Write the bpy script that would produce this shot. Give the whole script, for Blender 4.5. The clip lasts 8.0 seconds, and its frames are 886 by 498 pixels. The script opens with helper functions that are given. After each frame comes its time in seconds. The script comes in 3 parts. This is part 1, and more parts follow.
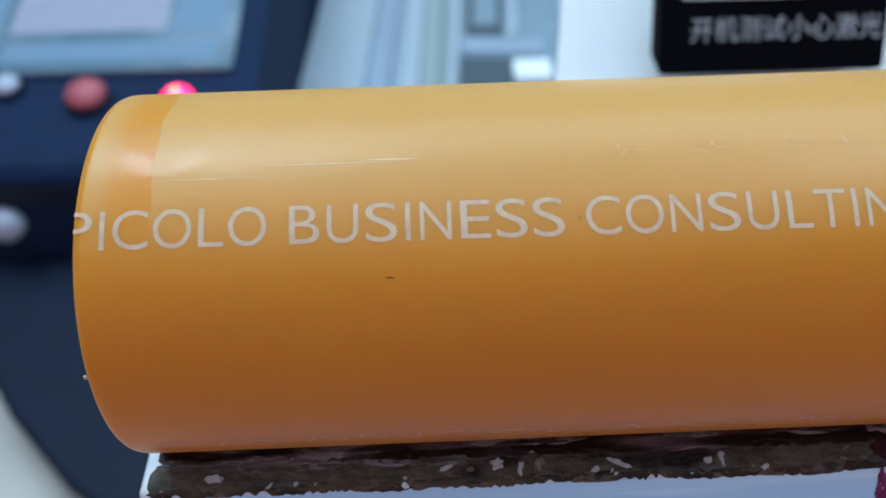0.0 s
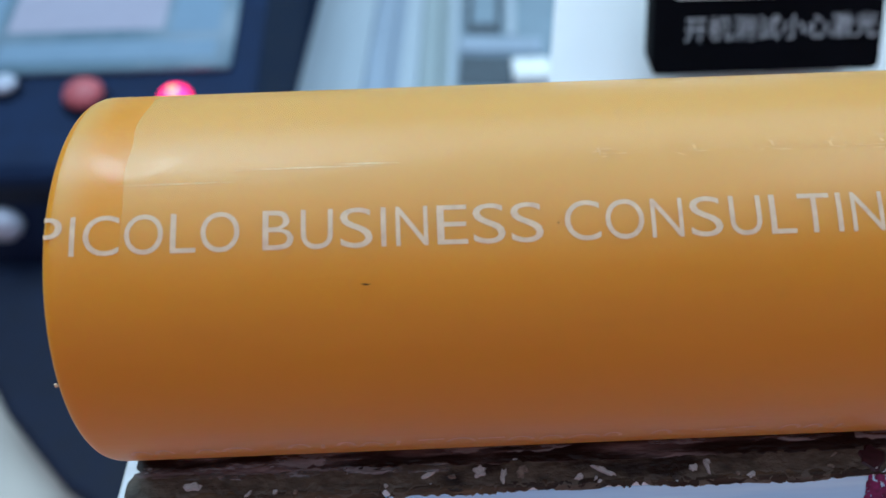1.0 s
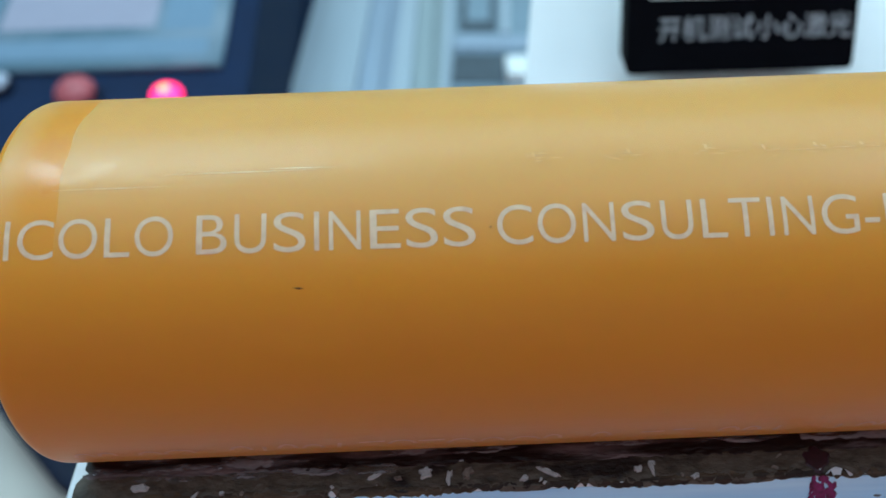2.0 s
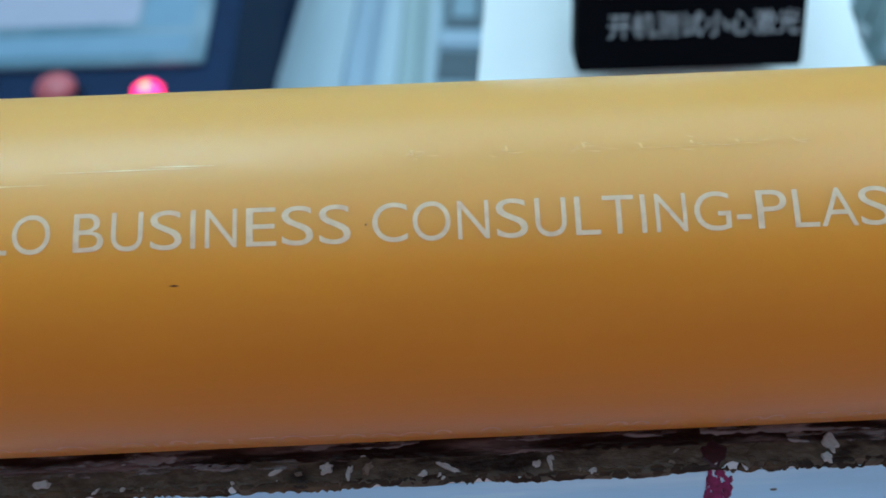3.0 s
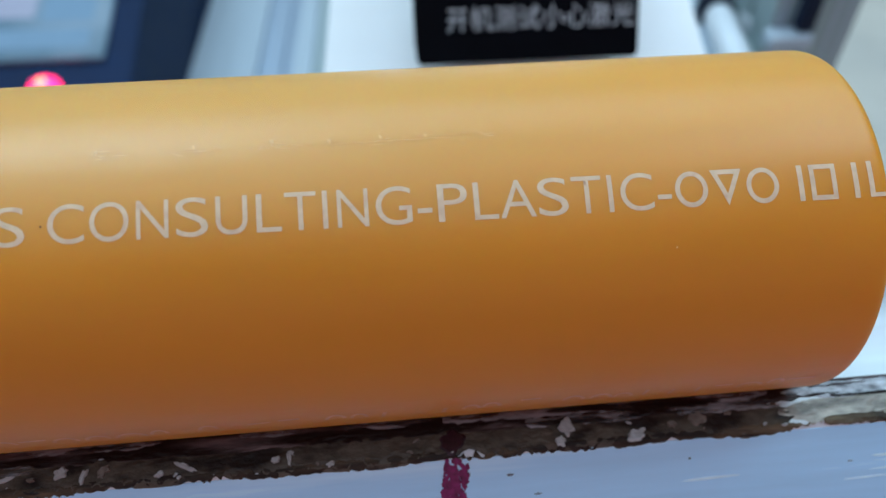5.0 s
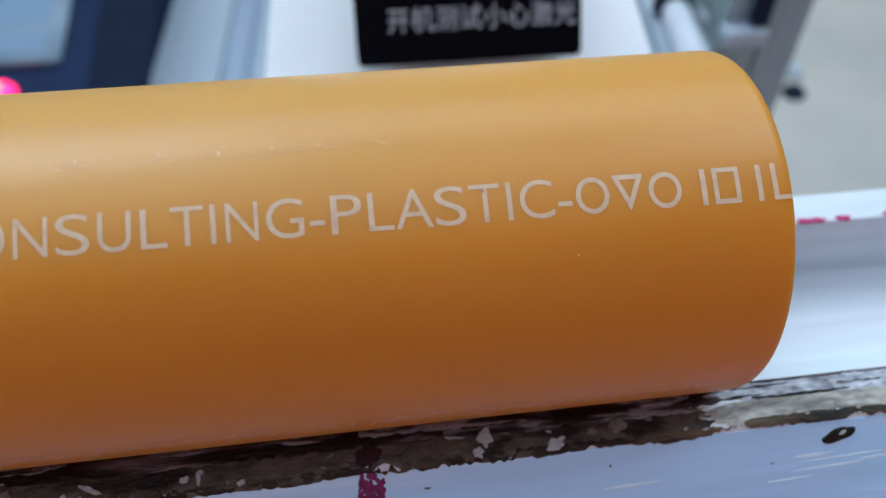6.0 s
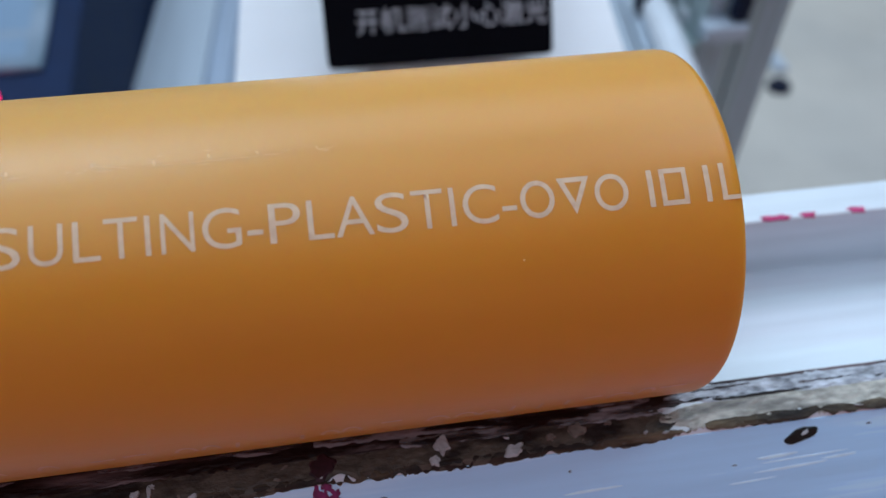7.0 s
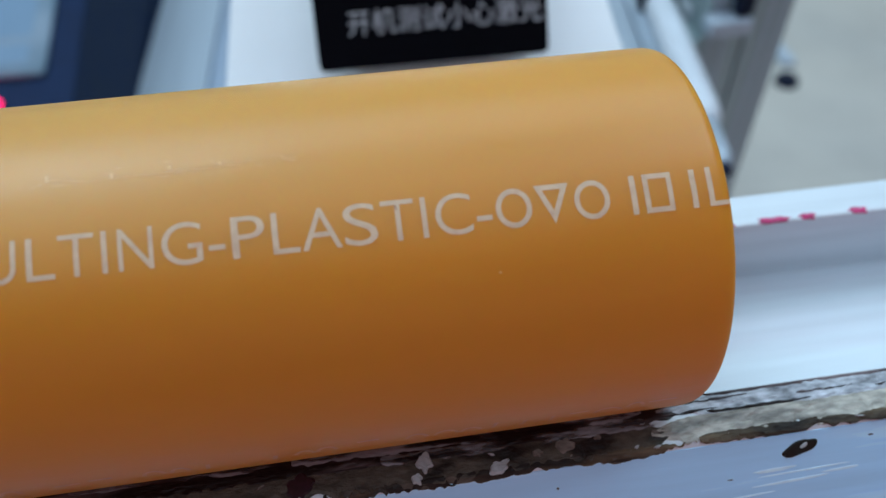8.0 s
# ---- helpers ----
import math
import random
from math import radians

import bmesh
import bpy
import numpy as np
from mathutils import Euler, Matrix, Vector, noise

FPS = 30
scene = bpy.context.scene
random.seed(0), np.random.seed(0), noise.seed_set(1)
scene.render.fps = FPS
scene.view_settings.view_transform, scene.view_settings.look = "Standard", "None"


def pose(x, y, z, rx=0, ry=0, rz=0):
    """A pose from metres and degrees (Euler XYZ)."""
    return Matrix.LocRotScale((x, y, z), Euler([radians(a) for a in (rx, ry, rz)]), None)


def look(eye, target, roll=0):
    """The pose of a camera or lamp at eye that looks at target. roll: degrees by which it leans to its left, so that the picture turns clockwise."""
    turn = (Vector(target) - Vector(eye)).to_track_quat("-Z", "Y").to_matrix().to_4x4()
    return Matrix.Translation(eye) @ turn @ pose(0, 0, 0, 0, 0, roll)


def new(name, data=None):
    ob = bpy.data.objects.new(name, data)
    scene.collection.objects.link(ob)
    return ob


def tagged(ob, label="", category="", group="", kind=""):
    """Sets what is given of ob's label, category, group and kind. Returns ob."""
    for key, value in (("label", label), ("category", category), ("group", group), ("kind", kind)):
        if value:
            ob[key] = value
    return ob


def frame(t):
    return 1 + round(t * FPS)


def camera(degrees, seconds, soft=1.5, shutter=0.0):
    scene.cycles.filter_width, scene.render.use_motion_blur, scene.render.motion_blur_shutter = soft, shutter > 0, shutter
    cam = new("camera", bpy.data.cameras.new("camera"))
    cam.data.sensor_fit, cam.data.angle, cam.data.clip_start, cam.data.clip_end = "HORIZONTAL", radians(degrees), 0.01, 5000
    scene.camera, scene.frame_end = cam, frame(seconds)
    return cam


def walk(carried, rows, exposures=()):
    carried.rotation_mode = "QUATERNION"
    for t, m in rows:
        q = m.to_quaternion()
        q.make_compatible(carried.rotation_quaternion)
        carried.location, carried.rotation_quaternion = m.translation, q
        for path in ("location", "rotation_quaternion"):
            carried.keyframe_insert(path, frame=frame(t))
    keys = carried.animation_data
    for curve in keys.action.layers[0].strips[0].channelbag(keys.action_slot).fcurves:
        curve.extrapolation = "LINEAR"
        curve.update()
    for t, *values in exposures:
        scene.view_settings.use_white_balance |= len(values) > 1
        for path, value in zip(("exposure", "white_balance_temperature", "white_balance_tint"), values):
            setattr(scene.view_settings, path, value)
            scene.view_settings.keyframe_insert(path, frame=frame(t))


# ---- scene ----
cam = camera(57.3, 8.0, soft=1.2)
METRES, EYE, TILT, LEAN, TURN = 0.116, 0.2, -45.0, 1.05, -1.54
ROWS = [
    (0.0, 0.0, 0.0, 0.0, 0.0, 0.0, -0.0),
    (0.5, 0.0289, 0.009, -0.0003, 0.09, -0.07, -0.0),
    (1.0, 0.0363, 0.021, 0.0105, 0.12, -0.1, 0.04),
    (1.5, 0.0688, 0.0209, 0.0176, 0.13, -0.21, 0.03),
    (3.0, 0.3097, 0.0037, 0.0218, -0.06, -0.55, 0.2),
    (3.5, 0.4044, 0.0149, 0.0186, -0.36, -0.74, 0.31),
    (4.0, 0.5026, 0.0032, 0.0248, -1.07, -0.87, 0.54),
    (4.5, 0.5873, -0.0125, 0.0252, -2.41, -0.96, 1.0),
    (5.0, 0.694, -0.0164, 0.0229, -3.92, -1.17, 1.56),
    (6.5, 0.8554, 0.0188, 0.0448, -5.86, -1.42, 3.24),
    (7.0, 0.8933, 0.0231, 0.045, -6.03, -1.47, 3.72),
    (7.5, 0.9072, 0.0462, 0.052, -6.02, -1.5, 4.07),
    (8.0, 0.9524, 0.0733, 0.0586, -5.35, -1.49, 4.45),
]
walk(cam, [(t, pose(0, 0, EYE, TILT, LEAN, TURN) @ pose(METRES * x, METRES * y, METRES * z, 90 + pitch, roll, yaw)) for t, x, y, z, yaw, pitch, roll in ROWS],
     exposures=[(0.0, 0.24, 6160, 10), (1.0, 0.24, 6110, 10), (1.5, 0.22, 6320, 4), (3.0, 0.20, 5770, -4), (3.5, 0.18, 6150, -10), (4.0, 0.20, 6070, -5), (4.5, 0.22, 6020, 2),
                (5.0, 0.21, 6310, 8), (6.5, 0.03, 6650, 20), (7.0, 0.00, 6580, 20), (7.5, -0.02, 6510, 17), (8.0, -0.04, 6450, 13)])


# ---- lens: close focus on the pipe ----
cam.data.dof.use_dof = True
cam.data.dof.focus_distance = 0.152
cam.data.dof.aperture_fstop = 11.5

# ---- world and lamps ----
world = bpy.data.worlds.new("world")
scene.world = world
world.use_nodes = True
world.node_tree.nodes["Background"].inputs[0].default_value = (0.62, 0.78, 1.0, 1)
world.node_tree.nodes["Background"].inputs[1].default_value = 0.15

FLOOR = -0.65
CEIL = 2.05
BED = 0.047


def area_lamp(name, eye, target, sx, sy, power, color):
    data = bpy.data.lights.new(name, "AREA")
    data.shape, data.size, data.size_y, data.energy, data.color = "RECTANGLE", sx, sy, power, color
    ob = new(name, data)
    ob.matrix_world = look(eye, target)
    return ob


COOL = (0.64, 0.87, 1.0)
area_lamp("ceiling_lamp_back", (-0.85, 1.15, CEIL - 0.03), (-0.85, 1.15, 0), 1.3, 0.9, 28, COOL)
area_lamp("ceiling_lamp_far", (0.3, 1.7, CEIL - 0.03), (0.3, 1.7, 0), 3.6, 1.5, 52, COOL)
area_lamp("ceiling_lamp_right", (1.5, 0.4, CEIL - 0.03), (1.5, 0.4, 0), 0.9, 0.9, 14, COOL)
# added bluish fill overhead that brightens the housing and the rail's front
area_lamp("ceiling_fill_front", (0.0, -0.4, CEIL - 0.03), (0.0, -0.4, 0), 2.4, 1.6, 17, (0.58, 0.79, 1.0))
# added reddish fill from the front for the pipe's lower half; no window there
area_lamp("front_warm_fill", (0.0, -2.55, 0.5), (0.0, 0, 0.3), 4.6, 2.0, 15.5, (1.0, 0.35, 0.38))


# ---- materials ----
def material(name, color, rough=0.5, metal=0.0, vary=0.12, scale=40.0, bump=0.0, bump_scale=300.0, second=None,
             second_scale=8.0, spread=(0.45, 0.65), coat=0.0, stretch=(1, 1, 1), gloss=0.5):
    m = bpy.data.materials.new(name)
    m.use_nodes = True
    n, k = m.node_tree.nodes, m.node_tree.links
    b = n["Principled BSDF"]
    b.inputs["Roughness"].default_value, b.inputs["Metallic"].default_value = rough, metal
    b.inputs["Coat Weight"].default_value = coat
    b.inputs["Specular IOR Level"].default_value = gloss
    co = n.new("ShaderNodeTexCoord")
    mp = n.new("ShaderNodeMapping")
    mp.inputs["Scale"].default_value = stretch
    k.new(co.outputs["Object"], mp.inputs["Vector"])
    fine = n.new("ShaderNodeTexNoise")
    fine.inputs["Scale"].default_value, fine.inputs["Detail"].default_value = scale, 6
    k.new(mp.outputs[0], fine.inputs["Vector"])
    ramp = n.new("ShaderNodeMapRange")
    ramp.inputs["From Min"].default_value, ramp.inputs["From Max"].default_value = 0.3, 0.7
    ramp.inputs["To Min"].default_value, ramp.inputs["To Max"].default_value = 1 - vary, 1 + vary
    k.new(fine.outputs["Fac"], ramp.inputs["Value"])
    mul = n.new("ShaderNodeMix")
    mul.data_type, mul.blend_type = "RGBA", "MULTIPLY"
    mul.inputs[0].default_value = 1
    k.new(ramp.outputs[0], mul.inputs[7])
    if second:
        big = n.new("ShaderNodeTexNoise")
        big.inputs["Scale"].default_value, big.inputs["Detail"].default_value = second_scale, 5
        k.new(mp.outputs[0], big.inputs["Vector"])
        sm = n.new("ShaderNodeMapRange")
        sm.inputs["From Min"].default_value, sm.inputs["From Max"].default_value = spread
        k.new(big.outputs["Fac"], sm.inputs["Value"])
        mix = n.new("ShaderNodeMix")
        mix.data_type = "RGBA"
        mix.inputs[6].default_value, mix.inputs[7].default_value = (*color, 1), (*second, 1)
        k.new(sm.outputs[0], mix.inputs[0])
        k.new(mix.outputs[2], mul.inputs[6])
    else:
        mul.inputs[6].default_value = (*color, 1)
    k.new(mul.outputs[2], b.inputs["Base Color"])
    rv = n.new("ShaderNodeMapRange")
    rv.inputs["To Min"].default_value, rv.inputs["To Max"].default_value = rough * 0.8, min(1, rough * 1.2)
    k.new(fine.outputs["Fac"], rv.inputs["Value"])
    k.new(rv.outputs[0], b.inputs["Roughness"])
    if bump:
        bn = n.new("ShaderNodeTexNoise")
        bn.inputs["Scale"].default_value, bn.inputs["Detail"].default_value = bump_scale, 4
        k.new(mp.outputs[0], bn.inputs["Vector"])
        bp = n.new("ShaderNodeBump")
        bp.inputs["Strength"].default_value, bp.inputs["Distance"].default_value = bump, 0.001
        k.new(bn.outputs["Fac"], bp.inputs["Height"])
        k.new(bp.outputs[0], b.inputs["Normal"])
    return m


def glowing(name, color, strength, rough=0.2):
    m = material(name, color, rough, vary=0.03)
    b = m.node_tree.nodes["Principled BSDF"]
    b.inputs["Emission Color"].default_value, b.inputs["Emission Strength"].default_value = (*color, 1), strength
    return m


M_PIPE = material("orange_pvc", (0.66, 0.265, 0.024), 0.36, vary=0.03, scale=60, second=(0.64, 0.250, 0.024), second_scale=22,
                  bump=0.10, bump_scale=300, stretch=(0.25, 1, 1), coat=0.55, gloss=0.14)
M_PIPE.node_tree.nodes["Principled BSDF"].inputs["Coat IOR"].default_value = 1.38
M_PIPE.node_tree.nodes["Principled BSDF"].inputs["Coat Roughness"].default_value = 0.42
PB = M_PIPE.node_tree.nodes["Principled BSDF"]
PB.inputs["Subsurface Weight"].default_value = 0.5
PB.inputs["Subsurface Radius"].default_value = (1.0, 0.6, 0.08)
PB.inputs["Subsurface Scale"].default_value = 0.008
PN, PK = M_PIPE.node_tree.nodes, M_PIPE.node_tree.links
blotch = PN.new("ShaderNodeTexNoise")
blotch.inputs["Scale"].default_value, blotch.inputs["Detail"].default_value = 130, 7
stretch_map = PN.new("ShaderNodeMapping")
stretch_map.inputs["Scale"].default_value = (0.7, 0.35, 0.35)
PK.new(PN["Texture Coordinate"].outputs["Object"], stretch_map.inputs["Vector"])
PK.new(stretch_map.outputs[0], blotch.inputs["Vector"])
worn = PN.new("ShaderNodeMapRange")
worn.inputs["From Min"].default_value, worn.inputs["From Max"].default_value = 0.35, 0.70
worn.inputs["To Min"].default_value, worn.inputs["To Max"].default_value = 0.46, 0.30
PK.new(blotch.outputs["Fac"], worn.inputs["Value"])


def node_math(n, k, op, a, b=None):
    m = n.new("ShaderNodeMath")
    m.operation = op
    for i, q in enumerate((a, b)):
        if q is None:
            continue
        if isinstance(q, (int, float)):
            m.inputs[i].default_value = q
        else:
            k.new(q, m.inputs[i])
    return m.outputs[0]


def node_step(n, k, q, a, b, to_a, to_b):
    m = n.new("ShaderNodeMapRange")
    m.interpolation_type = "SMOOTHSTEP"
    for name, v in (("From Min", a), ("From Max", b), ("To Min", to_a), ("To Max", to_b)):
        m.inputs[name].default_value = v
    k.new(q, m.inputs["Value"])
    return m.outputs[0]


# glossier, rubbed and scratched film along the pipe's shoulder, strongest near the cut end
pxyz = PN.new("ShaderNodeSeparateXYZ")
PK.new(PN["Texture Coordinate"].outputs["Object"], pxyz.inputs[0])
shoulder = node_math(PN, PK, "MULTIPLY", node_step(PN, PK, pxyz.outputs["Y"], -0.0140, -0.0105, 0.0, 1.0),
                     node_step(PN, PK, pxyz.outputs["Y"], -0.0085, -0.0035, 1.0, 0.0))
near_end = node_math(PN, PK, "MULTIPLY", node_step(PN, PK, pxyz.outputs["X"], -0.0590, -0.0530, 0.0, 1.0),
                     node_step(PN, PK, pxyz.outputs["X"], -0.0440, -0.0320, 1.0, 0.0))
rub = PN.new("ShaderNodeTexNoise")
rub.inputs["Scale"].default_value, rub.inputs["Detail"].default_value = 190, 4
PK.new(PN["Texture Coordinate"].outputs["Object"], rub.inputs["Vector"])
streak_map = PN.new("ShaderNodeMapping")
streak_map.inputs["Scale"].default_value = (0.09, 1, 1)
PK.new(PN["Texture Coordinate"].outputs["Object"], streak_map.inputs["Vector"])
streak = PN.new("ShaderNodeTexNoise")
streak.inputs["Scale"].default_value, streak.inputs["Detail"].default_value = 1100, 6
PK.new(streak_map.outputs[0], streak.inputs["Vector"])
rubbed = node_math(PN, PK, "MULTIPLY", near_end, node_step(PN, PK, rub.outputs["Fac"], 0.40, 0.58, 0.25, 1.0))
scored = node_math(PN, PK, "MULTIPLY", node_step(PN, PK, streak.outputs["Fac"], 0.52, 0.66, 0.0, 0.55), node_step(PN, PK, rub.outputs["Fac"], 0.45, 0.62, 0.0, 1.0))
glossy = node_math(PN, PK, "MULTIPLY", shoulder, node_math(PN, PK, "MAXIMUM", rubbed, scored))
dull = node_math(PN, PK, "SUBTRACT", 1.0, node_math(PN, PK, "MULTIPLY", glossy, 0.80))
PK.new(node_math(PN, PK, "MULTIPLY", worn.outputs[0], dull), PB.inputs["Coat Roughness"])
PK.new(node_math(PN, PK, "ADD", 0.46, node_math(PN, PK, "MULTIPLY", glossy, 0.54)), PB.inputs["Coat Weight"])
wrinkle = PN.new("ShaderNodeBump")
wrinkle.inputs["Distance"].default_value = 0.0006
PK.new(node_math(PN, PK, "MULTIPLY", glossy, 0.30), wrinkle.inputs["Strength"])
PK.new(node_math(PN, PK, "ADD", rub.outputs["Fac"], node_math(PN, PK, "MULTIPLY", streak.outputs["Fac"], 0.25)), wrinkle.inputs["Height"])
PK.new(wrinkle.outputs[0], PB.inputs["Coat Normal"])
M_PRINT = material("laser_print", (0.65, 0.475, 0.315), 0.6, vary=0.10, scale=700, second=(0.60, 0.39, 0.26), second_scale=420, spread=(0.5, 0.72))
M_PRINT_FAINT = material("worn_print", (0.70, 0.38, 0.21), 0.6, vary=0.15, scale=500)
M_BED = material("white_coated_aluminium", (0.63, 0.70, 0.75), 0.30, vary=0.07, scale=220, second=(0.58, 0.60, 0.66), second_scale=70,
                 bump=0.12, bump_scale=260, stretch=(0.06, 1, 1), spread=(0.5, 0.72))
M_RESIDUE = material("dark_residue", (0.018, 0.013, 0.010), 0.55, vary=0.6, scale=600, second=(0.12, 0.09, 0.055), second_scale=220,
                     spread=(0.42, 0.72), bump=0.6, bump_scale=900, stretch=(0.25, 1, 1), gloss=0.25)
M_FLAKE = material("torn_white_film", (0.43, 0.48, 0.50), 0.6, vary=0.15, scale=700, bump=0.3, bump_scale=900)
M_MAGENTA = material("magenta_marker", (0.50, 0.03, 0.15), 0.5, vary=0.3, scale=900)
M_PURPLE = material("purple_marker", (0.16, 0.012, 0.09), 0.5, vary=0.5, scale=900)
M_BLOT = material("black_blot", (0.010, 0.014, 0.012), 0.4, vary=0.3, scale=500, gloss=0.2)
M_BODY = material("white_housing", (0.92, 0.95, 0.97), 0.35, vary=0.02, scale=20, second=(0.90, 0.93, 0.96), second_scale=6)
M_LABEL = material("black_label", (0.003, 0.003, 0.005), 0.7, vary=0.2, scale=80, gloss=0.05)
M_WORDS = material("white_lettering", (0.55, 0.56, 0.60), 0.5, vary=0.05)
M_ALU = material("brushed_aluminium", (0.44, 0.52, 0.60), 0.38, 0.15, vary=0.06, scale=60, stretch=(1, 0.05, 1))
M_ALU_V = material("anodised_aluminium", (0.34, 0.43, 0.45), 0.42, 0.3, vary=0.06, scale=60, stretch=(1, 1, 0.05))
M_SLOT = material("slot_shadow_grey", (0.11, 0.14, 0.17), 0.5, 0.5)
M_NAVY = material("navy_black_housing", (0.010, 0.023, 0.062), 0.65, vary=0.15, scale=25, bump=0.1, bump_scale=400, gloss=0.10)
M_DARK = material("black_plastic", (0.005, 0.010, 0.028), 0.6, vary=0.2, scale=30, gloss=0.2)
M_SCREEN = material("screen_glass", (0.11, 0.18, 0.24), 0.22, vary=0.1, scale=4, second=(0.22, 0.29, 0.36), second_scale=5)
M_SCREEN_LIT = glowing("screen_display", (0.16, 0.25, 0.35), 0.10)
M_RED = material("red_button", (0.44, 0.10, 0.12), 0.5, vary=0.08)
M_REDLAMP = glowing("lit_red_lens", (1.0, 0.02, 0.15), 3.0)
M_WHITEB = material("white_button", (0.42, 0.47, 0.58), 0.4, vary=0.05)
M_GREY = material("grey_cabinet", (0.22, 0.30, 0.37), 0.5, vary=0.08, scale=15)
M_ROD = material("white_rod", (0.72, 0.77, 0.83), 0.3, vary=0.04, scale=30)
M_FLOOR = material("beige_floor", (0.52, 0.50, 0.455), 0.45, vary=0.05, scale=12, second=(0.46, 0.45, 0.42), second_scale=2.5,
                   bump=0.1, bump_scale=60)
M_WALL = material("painted_wall", (0.45, 0.43, 0.42), 0.7, vary=0.03, scale=6)
# made-up warm colour for the unseen south wall, to redden its bounce
M_WALL_WARM = material("warm_bounce_wall", (0.34, 0.13, 0.085), 0.7, vary=0.05, scale=6)


# ---- helpers ----
def part(name, bm, mat, parent=None, label="", smooth=False):
    me = bpy.data.meshes.new(name)
    if smooth:
        for f in bm.faces:
            f.smooth = True
    bm.to_mesh(me)
    bm.free()
    me.materials.append(mat)
    ob = new(name, me)
    if parent:
        ob.parent = parent
    if label:
        tagged(ob, label)
    return ob


def empty(name, m, label, category, group="", kind=""):
    ob = new(name)
    ob.empty_display_size = 0.02
    ob.matrix_world = m
    return tagged(ob, label, category, group, kind)


def block(x0, x1, y0, y1, z0, z1, bevel=0.0, seg=2):
    bm = bmesh.new()
    bmesh.ops.create_cube(bm, size=1)
    bmesh.ops.scale(bm, vec=(x1 - x0, y1 - y0, z1 - z0), verts=bm.verts)
    bmesh.ops.translate(bm, vec=((x0 + x1) / 2, (y0 + y1) / 2, (z0 + z1) / 2), verts=bm.verts)
    if bevel:
        bmesh.ops.bevel(bm, geom=bm.edges[:], offset=bevel, segments=seg, affect="EDGES", profile=0.5)
    return bm


def lathe(profile, seg=48, m=None):
    """A body of revolution about z from (radius, z) pairs."""
    bm = bmesh.new()
    rings = []
    for r, z in profile:
        rings.append([bm.verts.new((r * math.cos(a), r * math.sin(a), z)) for a in (2 * math.pi * i / seg for i in range(seg))])
    for a, b in zip(rings, rings[1:]):
        for i in range(seg):
            bm.faces.new((a[i], a[(i + 1) % seg], b[(i + 1) % seg], b[i]))
    for ring, flip in ((rings[0], True), (rings[-1], False)):
        if profile[0] != profile[-1]:
            bm.faces.new(ring[::-1] if flip else ring)
    if m:
        bm.transform(m)
    return bm


def extrude_section(points, a, b, axis="x"):
    """A prism: section points (u, v) run from a to b along the axis."""
    bm = bmesh.new()
    place = {"x": lambda u, v, s: (s, u, v), "y": lambda u, v, s: (u, s, v), "z": lambda u, v, s: (u, v, s)}[axis]
    v0 = [bm.verts.new(place(u, v, a)) for u, v in points]
    v1 = [bm.verts.new(place(u, v, b)) for u, v in points]
    k = len(points)
    for i in range(k):
        bm.faces.new((v0[i], v0[(i + 1) % k], v1[(i + 1) % k], v1[i]))
    bm.faces.new(v0[::-1])
    bm.faces.new(v1)
    bmesh.ops.recalc_face_normals(bm, faces=bm.faces)
    return bm


def text_mesh(body, thin=0.0):
    """The glyphs of a short text as a bmesh in the font's own units."""
    cu = bpy.data.curves.new("glyph", "FONT")
    cu.body = body
    cu.resolution_u = 6
    cu.offset = thin
    ob = bpy.data.objects.new("glyph", cu)
    scene.collection.objects.link(ob)
    me = bpy.data.meshes.new_from_object(ob.evaluated_get(bpy.context.evaluated_depsgraph_get()))
    bm = bmesh.new()
    bm.from_mesh(me)
    bpy.data.objects.remove(ob)
    bpy.data.meshes.remove(me)
    return bm


# ---- room ----
tagged(part("floor", block(-3.2, 3.2, -2.6, 3.6, FLOOR - 0.1, FLOOR), M_FLOOR), "plain beige painted workshop floor", "floor", kind="structure")
tagged(part("ceiling", block(-3.2, 3.2, -2.6, 3.6, CEIL, CEIL + 0.1), M_WALL), "plain pale ceiling", "ceiling", kind="structure")
tagged(part("wall_north", block(-3.2, 3.2, 3.6, 3.7, FLOOR, CEIL), M_WALL), "plain pale painted wall", "wall", kind="structure")
tagged(part("wall_south", block(-3.2, 3.2, -2.7, -2.6, FLOOR, CEIL), M_WALL_WARM), "unseen wall tinted warm for the light it bounces", "wall", kind="structure")
tagged(part("wall_west", block(-3.3, -3.2, -2.7, 3.7, FLOOR, CEIL), M_WALL), "plain pale painted wall", "wall", kind="structure")
tagged(part("wall_east", block(3.2, 3.3, -2.7, 3.7, FLOOR, CEIL), M_WALL), "plain pale painted wall", "wall", kind="structure")

# ---- channel rail that carries the pipe ----
X0, X1 = -0.0622, 0.62
YF, YI, YJ, YB = 0.0865, 0.0975, 0.1450, 0.1562
FLOOR_IN = 0.0255
SLOPE = 0.75


def face_y(z):
    """The rail's sloping front face at height z."""
    return YF - (BED - z) * SLOPE



def rounded(points, r, steps=4):
    out = []
    n = len(points)
    for i in range(n):
        p, q, s = Vector(points[i - 1]), Vector(points[i]), Vector(points[(i + 1) % n])
        a, b = (p - q).normalized() * r, (s - q).normalized() * r
        for j in range(steps + 1):
            t = j / steps
            out.append(tuple(q + a * (1 - t) ** 2 + b * t ** 2))
    return out


